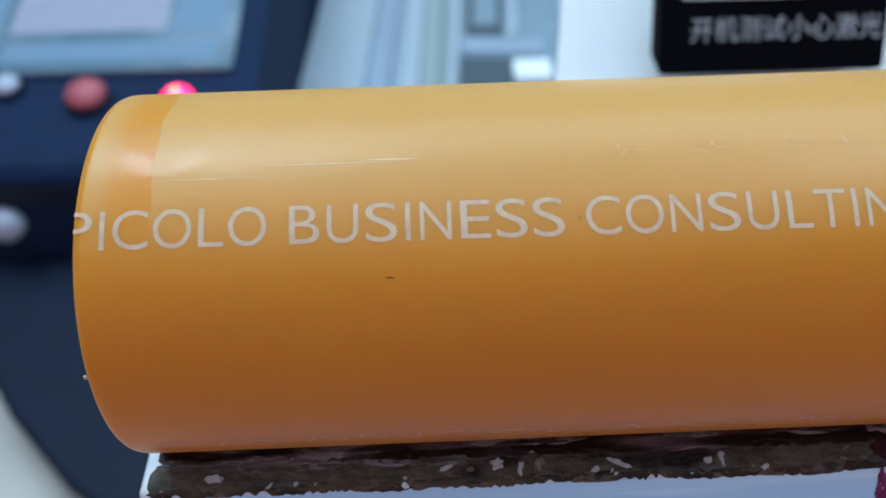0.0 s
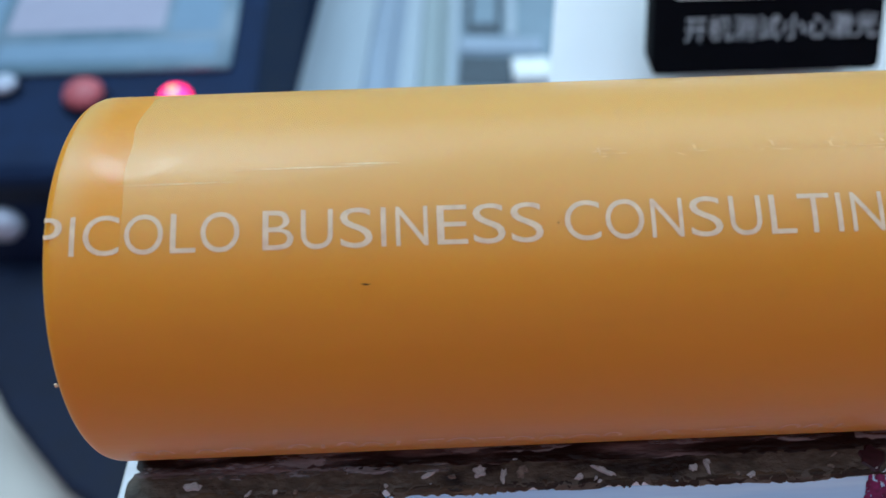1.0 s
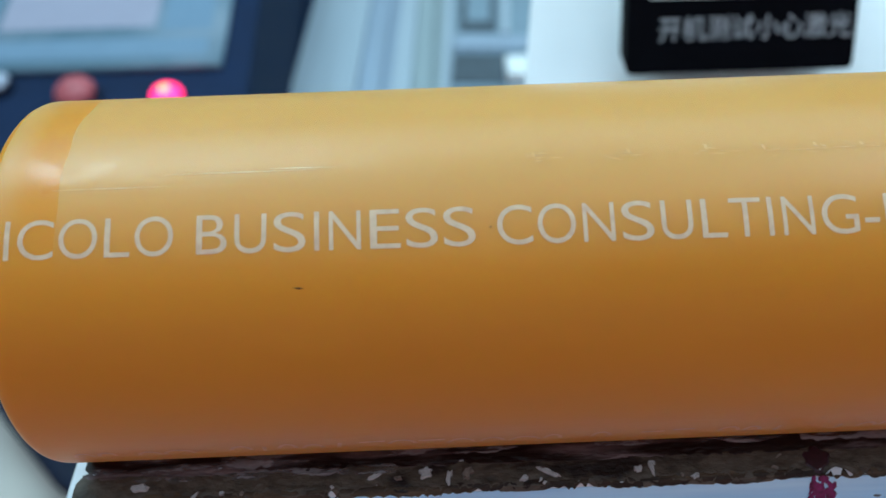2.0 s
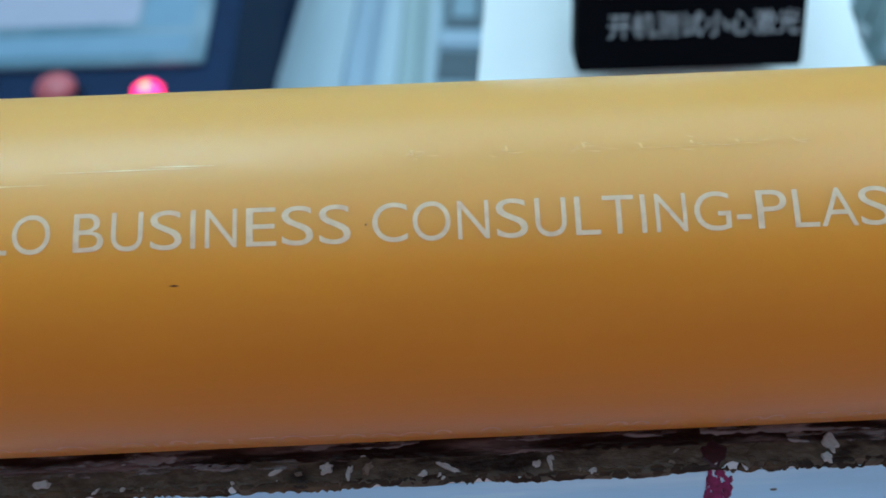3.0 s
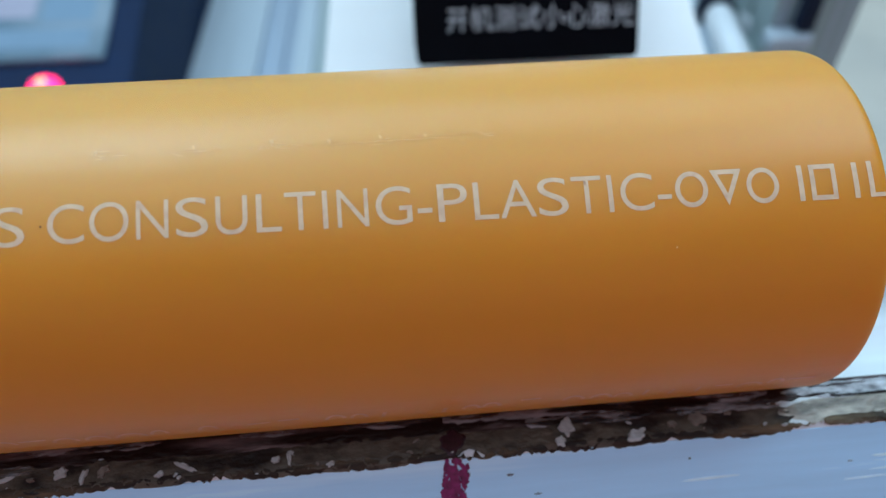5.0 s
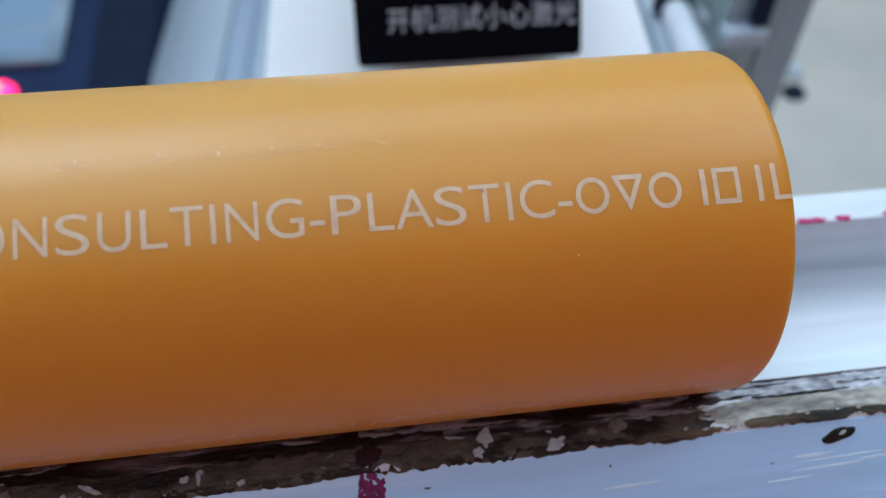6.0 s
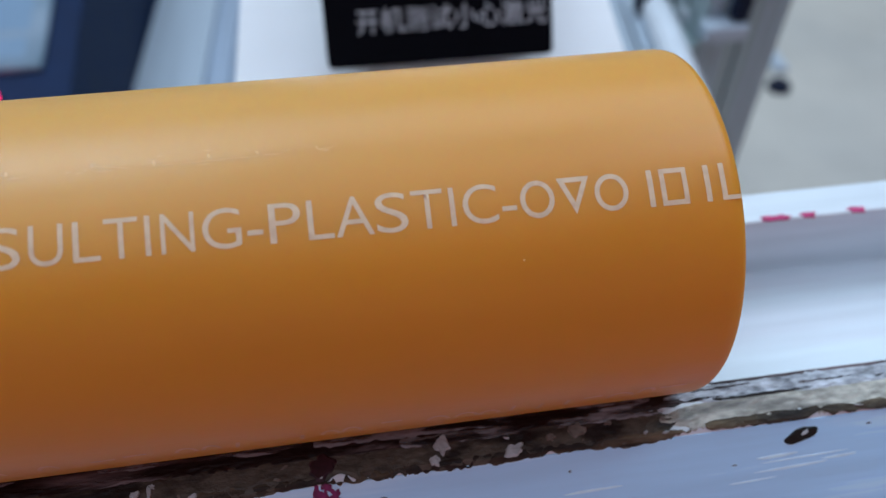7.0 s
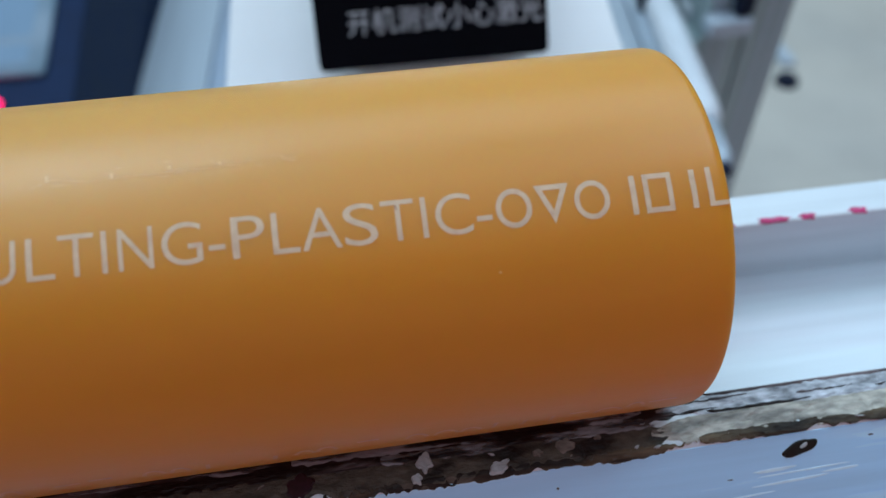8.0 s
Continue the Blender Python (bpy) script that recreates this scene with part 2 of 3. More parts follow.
channel = empty("channel_rail", pose(0, -0.0015, 0, 0, 0, 0.5), "white coated aluminium channel rail with a grimy front edge", "rail")
section = [(face_y(-0.012), -0.012), (YF, BED), (YI, BED), (YI, FLOOR_IN), (YJ, FLOOR_IN), (YJ, BED), (YB, BED), (YB, -0.012)]
bm = extrude_section(rounded(section, 0.0009), X0, X1)
part("channel", bm, M_BED, channel)
M_FRONT = material("pale_blue_protective_film", (0.40, 0.73, 1.0), 0.26, vary=0.06, scale=240, second=(0.56, 0.84, 1.0), second_scale=120,
                   bump=0.15, bump_scale=260, stretch=(0.07, 1, 1), spread=(0.52, 0.70))
part("front_film", extrude_section([(face_y(-0.011) - 0.00015, -0.011), (face_y(BED - 0.001) - 0.00015, BED - 0.001), (face_y(BED - 0.001) + 0.0005, BED - 0.001), (face_y(-0.011) + 0.0005, -0.011)], X0 + 0.0005, X1 - 0.002), M_FRONT, channel, "pale blue protective film")
part("end_lip", extrude_section([(face_y(-0.01) + 0.0004, -0.010), (YF + 0.0004, BED - 0.0006), (YI - 0.0004, BED - 0.0006), (YI - 0.0004, -0.010)], X0 - 0.0006, X0 + 0.0004), M_FLAKE, channel)

# stand under the rail
stand = empty("bench_stand", pose(0.28, 0.121, FLOOR), "black steel pedestal stand under the channel rail", "stand")
part("base_plate", block(-0.18, 0.18, -0.10, 0.10, 0, 0.012, 0.003), M_DARK, stand)
part("column", block(-0.03, 0.03, -0.03, 0.03, 0.012, -0.024 - FLOOR, 0.003), M_DARK, stand)
part("top_plate", block(-0.12, 0.12, -0.034, 0.034, -0.024 - FLOOR, -0.012 - FLOOR, 0.001), M_DARK, stand)

# ---- pipe ----
R, PX0, PX1 = 0.0372, -0.0616, 0.1720
PIPE = pose(0, 0.1204, 0.0756, 0, 0.12, 0.55)
pipe = empty("plastic_pipe", PIPE, "orange plastic pipe with white printed words lying in the channel rail", "pipe")
turn_x = Matrix.Rotation(radians(90), 4, "Y")
wall = 0.0032
prof = [(R - wall, PX0), (R - 0.0011, PX0)]
prof += [(R - 0.0009 + 0.0009 * math.sin(a), PX0 + 0.0028 - 0.0028 * math.cos(a)) for a in (radians(15 * i) for i in range(1, 7))]
prof += [(R - 0.0009 + 0.0009 * math.cos(a), PX1 - 0.0028 + 0.0028 * math.sin(a)) for a in (radians(15 * i) for i in range(0, 6))]
prof += [(R - 0.0011, PX1), (R - wall, PX1), (R - wall, PX0)]
part("tube", lathe(prof, 320, turn_x), M_PIPE, pipe, smooth=True)


def wrap(bm, lift=0.00004, cuts=6, y0=0.0, y1=1.0):
    """Bends a flat mesh (x along the pipe, y = arc length from the top towards the front, negative down) onto the pipe."""
    for i in range(1, cuts):
        y = y0 + (y1 - y0) * i / cuts
        bmesh.ops.bisect_plane(bm, geom=bm.verts[:] + bm.edges[:] + bm.faces[:], plane_co=(0, y, 0), plane_no=(0, 1, 0))
    for v in bm.verts:
        a = v.co.y / R
        v.co = Vector((v.co.x, -(R + lift) * math.sin(a), (R + lift) * math.cos(a)))
    for f in bm.faces:
        f.normal_update()
    bmesh.ops.recalc_face_normals(bm, faces=bm.faces)
    for f in bm.faces:
        c = f.calc_center_median()
        if f.normal.dot(Vector((0, c.y, c.z))) < 0:
            f.normal_flip()
    return bm


EM = 0.00943
CAP = 0.697 * EM
BASE = radians(38.2) * R
SLANT = radians(8.2) * R
ADVANCE = dict(P=(667, 76, 624), I=(278, 93, 184), C=(722, 50, 681), O=(778, 48, 728), L=(556, 73, 520), B=(667, 73, 615), U=(722, 79, 641),
               S=(667, 45, 612), N=(722, 76, 640), E=(667, 79, 616), T=(611, 23, 589), G=(778, 53, 711), A=(667, -1, 668))
ADVANCE["-"] = (333, 32, 301)
ADVANCE[" "] = (278, 0, 0)


def letter(ch, x):
    """One flat glyph at x, laid out along the pipe with its foot at the base line."""
    adv, l, r = (a / 1000 * EM for a in ADVANCE[ch])
    bm = text_mesh(ch, -0.004)
    gx0, gx1 = min(v.co.x for v in bm.verts), max(v.co.x for v in bm.verts)
    k = CAP / 0.664
    for v in bm.verts:
        px = x + l + (v.co.x - gx0) / (gx1 - gx0) * (r - l)
        v.co = Vector((px, BASE + SLANT * px - v.co.y * k, 0))
    return bm


def join(parts):
    out = bmesh.new()
    for bm in parts:
        me = bpy.data.meshes.new("tmp")
        bm.to_mesh(me)
        bm.free()
        out.from_mesh(me)
        bpy.data.meshes.remove(me)
    return out


def advance(text):
    return sum(ADVANCE[c][0] for c in text) / 1000 * EM


def word(text, x):
    out = []
    for ch in text:
        if ch != " ":
            out.append(letter(ch, x))
        x += ADVANCE[ch][0] / 1000 * EM
    return join(out), x


x = -0.0259 - advance("PICOLO ")
for text in ("PICOLO ", "BUSINESS ", "CONSULTING-", "PLASTIC-"):
    bm, x = word(text, x)
    if text == "PICOLO ":
        bmesh.ops.bisect_plane(bm, geom=bm.verts[:] + bm.edges[:] + bm.faces[:], plane_co=(PX0 + 0.0003, 0, 0), plane_no=(1, 0, 0), clear_inner=True)
    part("printed_word", wrap(bm, y0=BASE - CAP, y1=BASE + 0.0008), M_PRINT, pipe, "pale greyish white printed capitals")
STROKE = 0.00088


def outline(points, width):
    """A closed band of that width inside a flat outline."""
    bm = bmesh.new()
    k = len(points)
    inner = []
    for i in range(k):
        p, q, s = Vector(points[i - 1]), Vector(points[i]), Vector(points[(i + 1) % k])
        d0, d1 = (q - p).normalized(), (s - q).normalized()
        n0, n1 = Vector((-d0.y, d0.x)), Vector((-d1.y, d1.x))
        m = (n0 + n1).normalized()
        inner.append(q + m * (width / max(0.35, m.dot(n1))))
    a = [bm.verts.new((*p, 0)) for p in points]
    b = [bm.verts.new((*p, 0)) for p in inner]
    for i in range(k):
        bm.faces.new((a[i], a[(i + 1) % k], b[(i + 1) % k], b[i]))
    return bm


def plain_shape(kind, wid):
    """A ring, wedge, box or bar of one character's size, foot at 0."""
    if kind == "ring":
        return outline([(wid / 2 + wid * 0.44 * math.cos(a), CAP / 2 + CAP / 2 * math.sin(a)) for a in (2 * math.pi * i / 28 for i in range(28))], STROKE)
    if kind == "wedge":
        return outline([(wid * 0.5, 0.0), (wid * 0.96, CAP), (wid * 0.04, CAP)], STROKE)
    if kind == "box":
        return outline([(wid * 0.12, 0.0), (wid * 0.90, 0.0), (wid * 0.90, CAP), (wid * 0.12, CAP)], STROKE)
    c = wid * (0.78 if wid < 0.0052 else 0.52)
    return outline([(c - STROKE * 0.55, 0.0), (c + STROKE * 0.55, 0.0), (c + STROKE * 0.55, CAP), (c - STROKE * 0.55, CAP)], STROKE * 0.545)


for w, kind in ((722, "ring"), (667, "wedge"), (722, "ring"), (500, "bar"), (667, "box"), (611, "bar")):
    wid = w / 1000 * EM
    bm = plain_shape(kind, wid)
    for v in bm.verts:
        u = x + v.co.x
        v.co = Vector((u, BASE + SLANT * u - v.co.y, 0))
    part("printed_" + kind, wrap(bm, y0=BASE - CAP, y1=BASE + 0.0008), M_PRINT, pipe, "pale printed plain shape")
    x += wid
bm, x = word("L", x - 0.00105)
bmesh.ops.bisect_plane(bm, geom=bm.verts[:] + bm.edges[:] + bm.faces[:], plane_co=(PX1 - 0.0005, 0, 0), plane_no=(1, 0, 0), clear_outer=True)
part("printed_word", wrap(bm, y0=BASE - CAP, y1=BASE + 0.0008), M_PRINT, pipe, "pale greyish white printed capitals")

# a second, worn line of print low on the pipe, too faint to read
rng = random.Random(7)
bm = bmesh.new()
x = -0.055
while x < 0.165:
    if rng.random() < 0.2:
        x += rng.uniform(0.003, 0.006)
    wid = rng.uniform(0.0030, 0.0056)
    a0 = radians(rng.uniform(103.0, 105.0)) * R
    kind = rng.random()
    if kind < 0.5:  # upper part of a rounded sign
        path = [(x + wid / 2 - wid / 2 * math.cos(a), a0 + 0.0022 - 0.0022 * math.sin(a)) for a in (math.pi * i / 10 for i in range(11))]
    elif kind < 0.8:
        path = [(x + wid * 0.4, a0 + 0.0030), (x + wid * 0.5, a0)]
    else:
        path = [(x, a0 + 0.0002), (x + wid, a0)]
    for (ua, va), (ub, vb) in zip(path, path[1:]):
        side = Vector((vb - va, ua - ub)).normalized() * 0.00040
        bm.faces.new([bm.verts.new((u, v, 0)) for u, v in ((ua - side.x, va - side.y), (ub - side.x, vb - side.y), (ub + side.x, vb + side.y), (ua + side.x, va + side.y))])
    x += wid + rng.uniform(0.0006, 0.0016)
part("worn_print_line", wrap(bm, y0=radians(103) * R, y1=radians(118) * R), M_PRINT_FAINT, pipe, "faint worn pale print")

# ---- white housing with its black label ----
housing = empty("machine_housing", pose(0.155, 0.345, FLOOR), "white machine housing with tapered sides behind the rail", "machine")
hz = -FLOOR
face = [(-0.115, 0.0), (0.106, 0.0), (0.106, hz - 0.09), (0.056, hz + 0.11), (-0.070, hz + 0.11), (-0.115, hz - 0.09)]
bm = extrude_section(face, 0.0, 0.42, "y")
bmesh.ops.bisect_plane(bm, geom=bm.verts[:] + bm.edges[:] + bm.faces[:], plane_co=(0, 0, hz - 0.09), plane_no=(0, 0, 1))
for v in bm.verts:
    if v.co.y < 0.1:
        v.co.y = (max(v.co.z, hz - 0.09) - hz) * 1.5
    elif v.co.x < 0.0:
        v.co.x += 0.11
bmesh.ops.bevel(bm, geom=[e for e in bm.edges if e.calc_face_angle(0) > 0.3], offset=0.004, segments=3, affect="EDGES", profile=0.5)
part("body", bm, M_BODY, housing)
LEAN_BACK = 0.55
bm = extrude_section(rounded([(-0.0545, hz - 0.0035), (0.0465, hz - 0.0035), (0.0465, hz + 0.075), (-0.0545, hz + 0.075)], 0.003), -0.034, -0.020, "y")
for v in bm.verts:
    v.co.y += (v.co.z - hz) * LEAN_BACK
part("label_mount", block(-0.046, 0.038, -0.0205, 0.13, hz + 0.004, hz + 0.07, 0.002), M_BODY, housing)
label_plate = part("label_plate", bm, M_LABEL, housing, "black plate with white lettering")
bm = text_mesh("\u5f00\u673a\u6d4b\u8bd5\u5c0f\u5fc3\u6fc0\u5149")
gx0, gx1 = min(v.co.x for v in bm.verts), max(v.co.x for v in bm.verts)
gy0, gy1 = min(v.co.y for v in bm.verts), max(v.co.y for v in bm.verts)
for v in bm.verts:
    v.co = Vector((-0.0405 + (v.co.x - gx0) / (gx1 - gx0) * 0.0845, -0.0344, hz + 0.0088 + (v.co.y - gy0) / (gy1 - gy0) * 0.0092))
    v.co.y += (v.co.z - hz) * LEAN_BACK
part("warning_text", bm, M_WORDS, label_plate, "white lettering")
bm = join([block(-0.050 + 0.006 * i, -0.0455 + 0.006 * i, -0.0344, -0.0339, hz + 0.0275, hz + 0.0320) for i in range(5)])
for v in bm.verts:
    v.co.y += (v.co.z - hz) * LEAN_BACK
part("lettering_bar", bm, M_WORDS, label_plate, "white lettering")


# ---- slotted aluminium profiles ----
def profile_section(w, h, slots=1, slot=0.008, deep=0.010):
    """Outline of a slotted profile, slots on the upper side, base at v = 0."""
    pts = [(-w / 2, 0), (-w / 2, h)]
    for i in range(slots):
        c = -w / 2 + w * (i + 0.5) / slots
        pts += [(c - slot / 2, h), (c - slot / 2, h - 0.004), (c - slot, h - 0.004), (c - slot, h - deep), (c + slot, h - deep), (c + slot, h - 0.004),
                (c + slot / 2, h - 0.004), (c + slot / 2, h)]
    return pts + [(w / 2, h), (w / 2, 0)]


def long_rail(x, y0, y1, z, w, h, slots, label, group="", mat=None):
    ob = empty("aluminium_profile", pose(x, y0, z, 0, 0, -3.0), label, "profile", group)
    part("extrusion", extrude_section(profile_section(w, h, slots), 0, y1 - y0, "y"), mat or M_ALU, ob)
    part("end_cap", block(-w / 2, w / 2, -0.004, -0.0005, 0, h, 0.001), M_GREY, ob)
    return ob


M_ALU_DULL = material("dull_aluminium", (0.33, 0.40, 0.43), 0.5, 0.15, vary=0.08, scale=60, stretch=(1, 0.05, 1))
# darker, bluer aluminium that holds the shade of the slot face in its colour
M_ALU_SIDE = material("shade_blue_aluminium", (0.34, 0.42, 0.53), 0.45, 0.15, vary=0.08, scale=60, stretch=(1, 0.05, 1))
wide_rail = long_rail(-0.146, 0.95, 2.4, FLOOR, 0.214, 0.030, 2, "wide pale slotted aluminium profile lying on the floor", "machine profiles", M_ALU_SIDE)
part("cover_strip", block(-0.104, 0.010, 0.002, 1.44, 0.030, 0.048, 0.002), M_ALU, wide_rail, "flat pale cover strip")
part("edge_strip", block(0.072, 0.106, 0.002, 1.44, 0.030, 0.046, 0.002), M_ALU, wide_rail, "narrow pale edge strip")
grey_rail = long_rail(-0.002, 0.95, 2.4, FLOOR, 0.072, 0.040, 1, "dull grey slotted aluminium profile lying on the floor", "machine profiles", M_ALU_DULL)
part("edge_strip", block(0.016, 0.036, 0.002, 1.44, 0.0405, 0.048, 0.002), M_ALU, grey_rail, "narrow pale edge strip")


def prism(points, z0, z1, bevel=0.0):
    bm = extrude_section(points, z0, z1, "z")
    if bevel:
        bmesh.ops.bevel(bm, geom=bm.edges[:], offset=bevel, segments=2, affect="EDGES", profile=0.5)
    return bm


# ---- control console ----
PANEL = math.degrees(math.atan(0.2))
console = empty("control_console", pose(-0.45, 0.80, FLOOR), "navy black control console with screen and buttons", "console")
ph = -0.44 - FLOOR
side = [(0.0, 0.0), (1.40, 0.0), (1.40, ph + 0.12), (0.60, ph + 0.12), (0.012, ph + 0.0024), (0.0, ph - 0.012)]
bm = extrude_section(side, -0.34, 0.215, "x")
bmesh.ops.bevel(bm, geom=bm.edges[:], offset=0.004, segments=2, affect="EDGES", profile=0.5)
part("housing", bm, M_NAVY, console)
part("front_groove", block(-0.33, 0.205, -0.003, 0.004, ph - 0.052, ph - 0.024, 0.001), M_DARK, console)


def on_panel(x, y):
    """A pose on the sloped panel, x and y in the world's plan."""
    return pose(x + 0.45, y - 0.80, -0.6 + 0.2 * y - FLOOR, PANEL, 0, 0)


bm = block(-0.32, 0.178, 0.165, 0.50, 0.0, 0.010, 0.003)
bm.transform(on_panel(-0.45, 0.80))
screen = part("screen", bm, M_SCREEN, console, "pale blue reflecting touch screen")
for x0, x1, y0, y1 in ((-0.30, -0.16, 0.185, 0.48), (0.085, 0.155, 0.235, 0.48), (-0.145, 0.155, 0.185, 0.222)):
    bm = block(x0, x1, y0, y1, 0.0095, 0.0106, 0.0004, 1)
    bm.transform(on_panel(-0.45, 0.80))
    part("screen_field", bm, M_SCREEN_LIT, screen)


bm = block(-0.145, 0.075, 0.245, 0.48, 0.0095, 0.0106, 0.0004, 1)
bm.transform(on_panel(-0.45, 0.80))
part("screen_field", bm, glowing("pale_screen_field", (0.30, 0.31, 0.40), 0.12), screen, "pale lavender screen field")


def button(x, y, r, h, mat, name, label):
    ring = part("bezel", lathe([(r * 1.15, 0), (r * 1.15, 0.006), (r * 1.02, 0.009), (r * 0.9, 0.009)], 40, on_panel(x, y)), M_DARK, console)
    prof = [(r * 0.86, 0.008), (r * 0.95, 0.012)] + [(r * math.cos(a), h * 0.4 + h * 0.6 * math.sin(a)) for a in (0.15, 0.4, 0.7, 1.0, 1.3, 1.5)]
    part(name, lathe(prof, 40, on_panel(x, y)), mat, ring, label, True)


button(-0.458, 0.916, 0.027, 0.030, M_RED, "stop_button", "dull red push button")
button(-0.336, 0.905, 0.021, 0.026, M_REDLAMP, "red_lamp", "lit red indicator lens")
part("lamp_core", lathe([(0.0065, 0.0262), (0.005, 0.0270), (0.002, 0.0274)], 24, on_panel(-0.336, 0.905)), glowing("lamp_filament", (1.0, 0.25, 0.10), 3.5), console, "bright orange lamp core")
button(-0.570, 0.940, 0.018, 0.022, M_WHITEB, "white_button", "pale push button")
bm = lathe([(0.024, 0), (0.024, 0.008), (0.021, 0.018), (0.012, 0.024), (0.003, 0.025)], 40, pose(-0.117, 0.0, -0.521 - FLOOR, 90))
part("dial_knob", bm, M_WHITEB, console, "white round knob", True)

duct = empty("cable_duct", pose(-0.21, 0.80, FLOOR), "low navy black cable duct beside the console", "duct")
wedge = [(-0.024, 0.0), (-0.023, 0.20), (-0.009, 0.42), (0.020, 0.745), (0.072, 1.5), (-0.024, 1.5)]
part("duct_body", prism(wedge, 0.0, 0.034, 0.003), M_NAVY, duct)
part("duct_lid", prism([(u - 0.002 if u > -0.02 else u, v) for u, v in wedge], 0.0345, 0.046, 0.002), M_NAVY, duct)
part("duct_seam", prism([(-0.016, 0.30), (-0.012, 0.30), (0.040, 1.49), (0.034, 1.49)], 0.0462, 0.0475), M_SLOT, duct, "grey seam strip")

# low black plinth in front of the console
plinth = empty("machine_plinth", pose(0, 0, FLOOR), "low matt black machine plinth with a sloping corner", "plinth")
outline = [(-0.62, 0.797), (-0.57, 0.63), (-0.505, 0.545), (-0.41, 0.45), (-0.31, 0.385), (-0.20, 0.36), (0.03, 0.36), (0.03, 0.74), (-0.02, 0.797)]
part("skirt", prism([(x * 0.98, 0.6 + (y - 0.6) * 0.96) for x, y in outline], 0.0, 0.035, 0.003), M_DARK, plinth)
part("top_slab", prism(outline, 0.035, 0.06, 0.008), M_DARK, plinth)

# ---- frame of aluminium profiles beside the housing ----
alu = empty("profile_frame", pose(0.481, 0.662, FLOOR), "slotted aluminium profile frame standing on the floor", "frame", "machine profiles")


def post_section(w, d, slot=0.0035, deep=0.011):
    pts = []
    for k in range(4):
        a = Matrix.Rotation(radians(90 * k), 2)
        for u, v in ((-w / 2, -d / 2), (-slot / 2, -d / 2), (-slot / 2, -d / 2 + 0.004), (-slot, -d / 2 + 0.004), (-slot, -d / 2 + deep), (slot, -d / 2 + deep),
                     (slot, -d / 2 + 0.004), (slot / 2, -d / 2 + 0.004), (slot / 2, -d / 2)):
            pts.append(tuple(a @ Vector((u, v))))
    return pts


part("post", extrude_section(post_section(0.080, 0.080), 0.0, 0.95, "z"), M_ALU_V, alu)
for u in (-0.033, -0.021, 0.018, 0.030):
    part("post_ridge", block(u, u + 0.0035, -0.0412, -0.0398, 0.01, 0.94), M_ALU, alu)
part("post_foot", prism([(-0.045, -0.045), (0.045, -0.045), (0.045, 0.045), (-0.045, 0.045)], 0.0, 0.008, 0.002), M_DARK, alu)
RAILP = pose(-0.0917, -0.178, -0.2 - FLOOR, 0, 0, -7.2)
rod_turn = pose(0, 0, 0, -90)
bm = lathe([(0.004, 0.0), (0.009, 0.002), (0.0125, 0.006), (0.0140, 0.014), (0.0140, 0.180), (0.0125, 0.188), (0.008, 0.192)], 32, rod_turn)
bm.transform(RAILP)
part("rod", bm, M_ROD, alu, "white round rod", True)
bm = lathe([(0.003, -0.052), (0.006, -0.048), (0.0085, -0.040), (0.0085, 0.004)], 24, rod_turn)
bm.transform(RAILP)
part("rod_tip", bm, M_ALU, alu, "bare metal rod tip", True)
bm = lathe([(0.002, -0.060), (0.005, -0.057), (0.005, -0.048)], 20, rod_turn)
bm.transform(RAILP)
part("rod_nut", bm, M_DARK, alu, "black end nut", True)
bm = extrude_section(profile_section(0.034, 0.030, 1, 0.005), 0.0, 0.56, "y")
bm.transform(pose(-0.108, -0.110, -0.240 - FLOOR, 0, 0, -6.5))
part("side_rail", bm, M_ALU, alu)
# black ring put in for the shade round the rod's far end
bm = lathe([(0.018, 0.187), (0.019, 0.190), (0.019, 0.202), (0.017, 0.204)], 32, rod_turn)
bm.transform(RAILP)
part("rod_end_shade", bm, M_DARK, alu, "black ring in place of the shade round the rod's end", True)
part("side_plate", block(-0.056, -0.0405, -0.040, 0.36, -0.42 - FLOOR, -0.215 - FLOOR, 0.002), M_ALU_V, alu)
part("bracket", block(-0.046, -0.006, -0.062, -0.0415, -0.200 - FLOOR, -0.184 - FLOOR, 0.003), M_ALU, alu, "pale corner bracket")
part("clamp", block(-0.022, -0.006, -0.058, -0.0415, -0.1835 - FLOOR, -0.120 - FLOOR, 0.004), M_DARK, alu, "black clamp lever")
part("strut", prism([(-0.0418, -0.0065), (-0.0318, -0.0065), (-0.0230, 0.1206), (-0.0330, 0.1206)], -0.212 - FLOOR, -0.200 - FLOOR, 0.002), M_ROD, alu, "pale strut behind the rod")
part("cross_bar", block(-0.11, -0.040, 0.005, 0.035, -0.292 - FLOOR, -0.246 - FLOOR, 0.002), M_ALU_V, alu)

bm = lathe([(0.021, 0), (0.021, 0.006), (0.017, 0.013), (0.009, 0.017), (0.002, 0.018)], 32)
foot = empty("rubber_stopper", pose(0.888, 1.118, FLOOR), "small round black rubber stopper with a pale bracket on the floor", "stopper")
part("pad", bm, M_DARK, foot, "", True)
part("bracket", block(0.012, 0.040, 0.045, 0.13, 0.0, 0.012, 0.003), M_ALU, foot, "pale bracket")

# ---- grey cabinet and white block on the floor behind ----
cab = empty("junction_cabinet", pose(0.040, 1.165, FLOOR, 0, 0, -4.5), "low grey blue junction cabinet with dark panels", "cabinet")
part("body", block(0.0, 0.215, 0, 0.9, 0, 0.062, 0.004), M_GREY, cab)
part("dark_panel", block(0.010, 0.078, 0.185, 0.62, 0.0615, 0.066, 0.001), M_SLOT, cab, "dark recessed panel")
part("cover_plate", block(0.022, 0.066, 0.215, 0.58, 0.0655, 0.069, 0.001), M_GREY, cab)
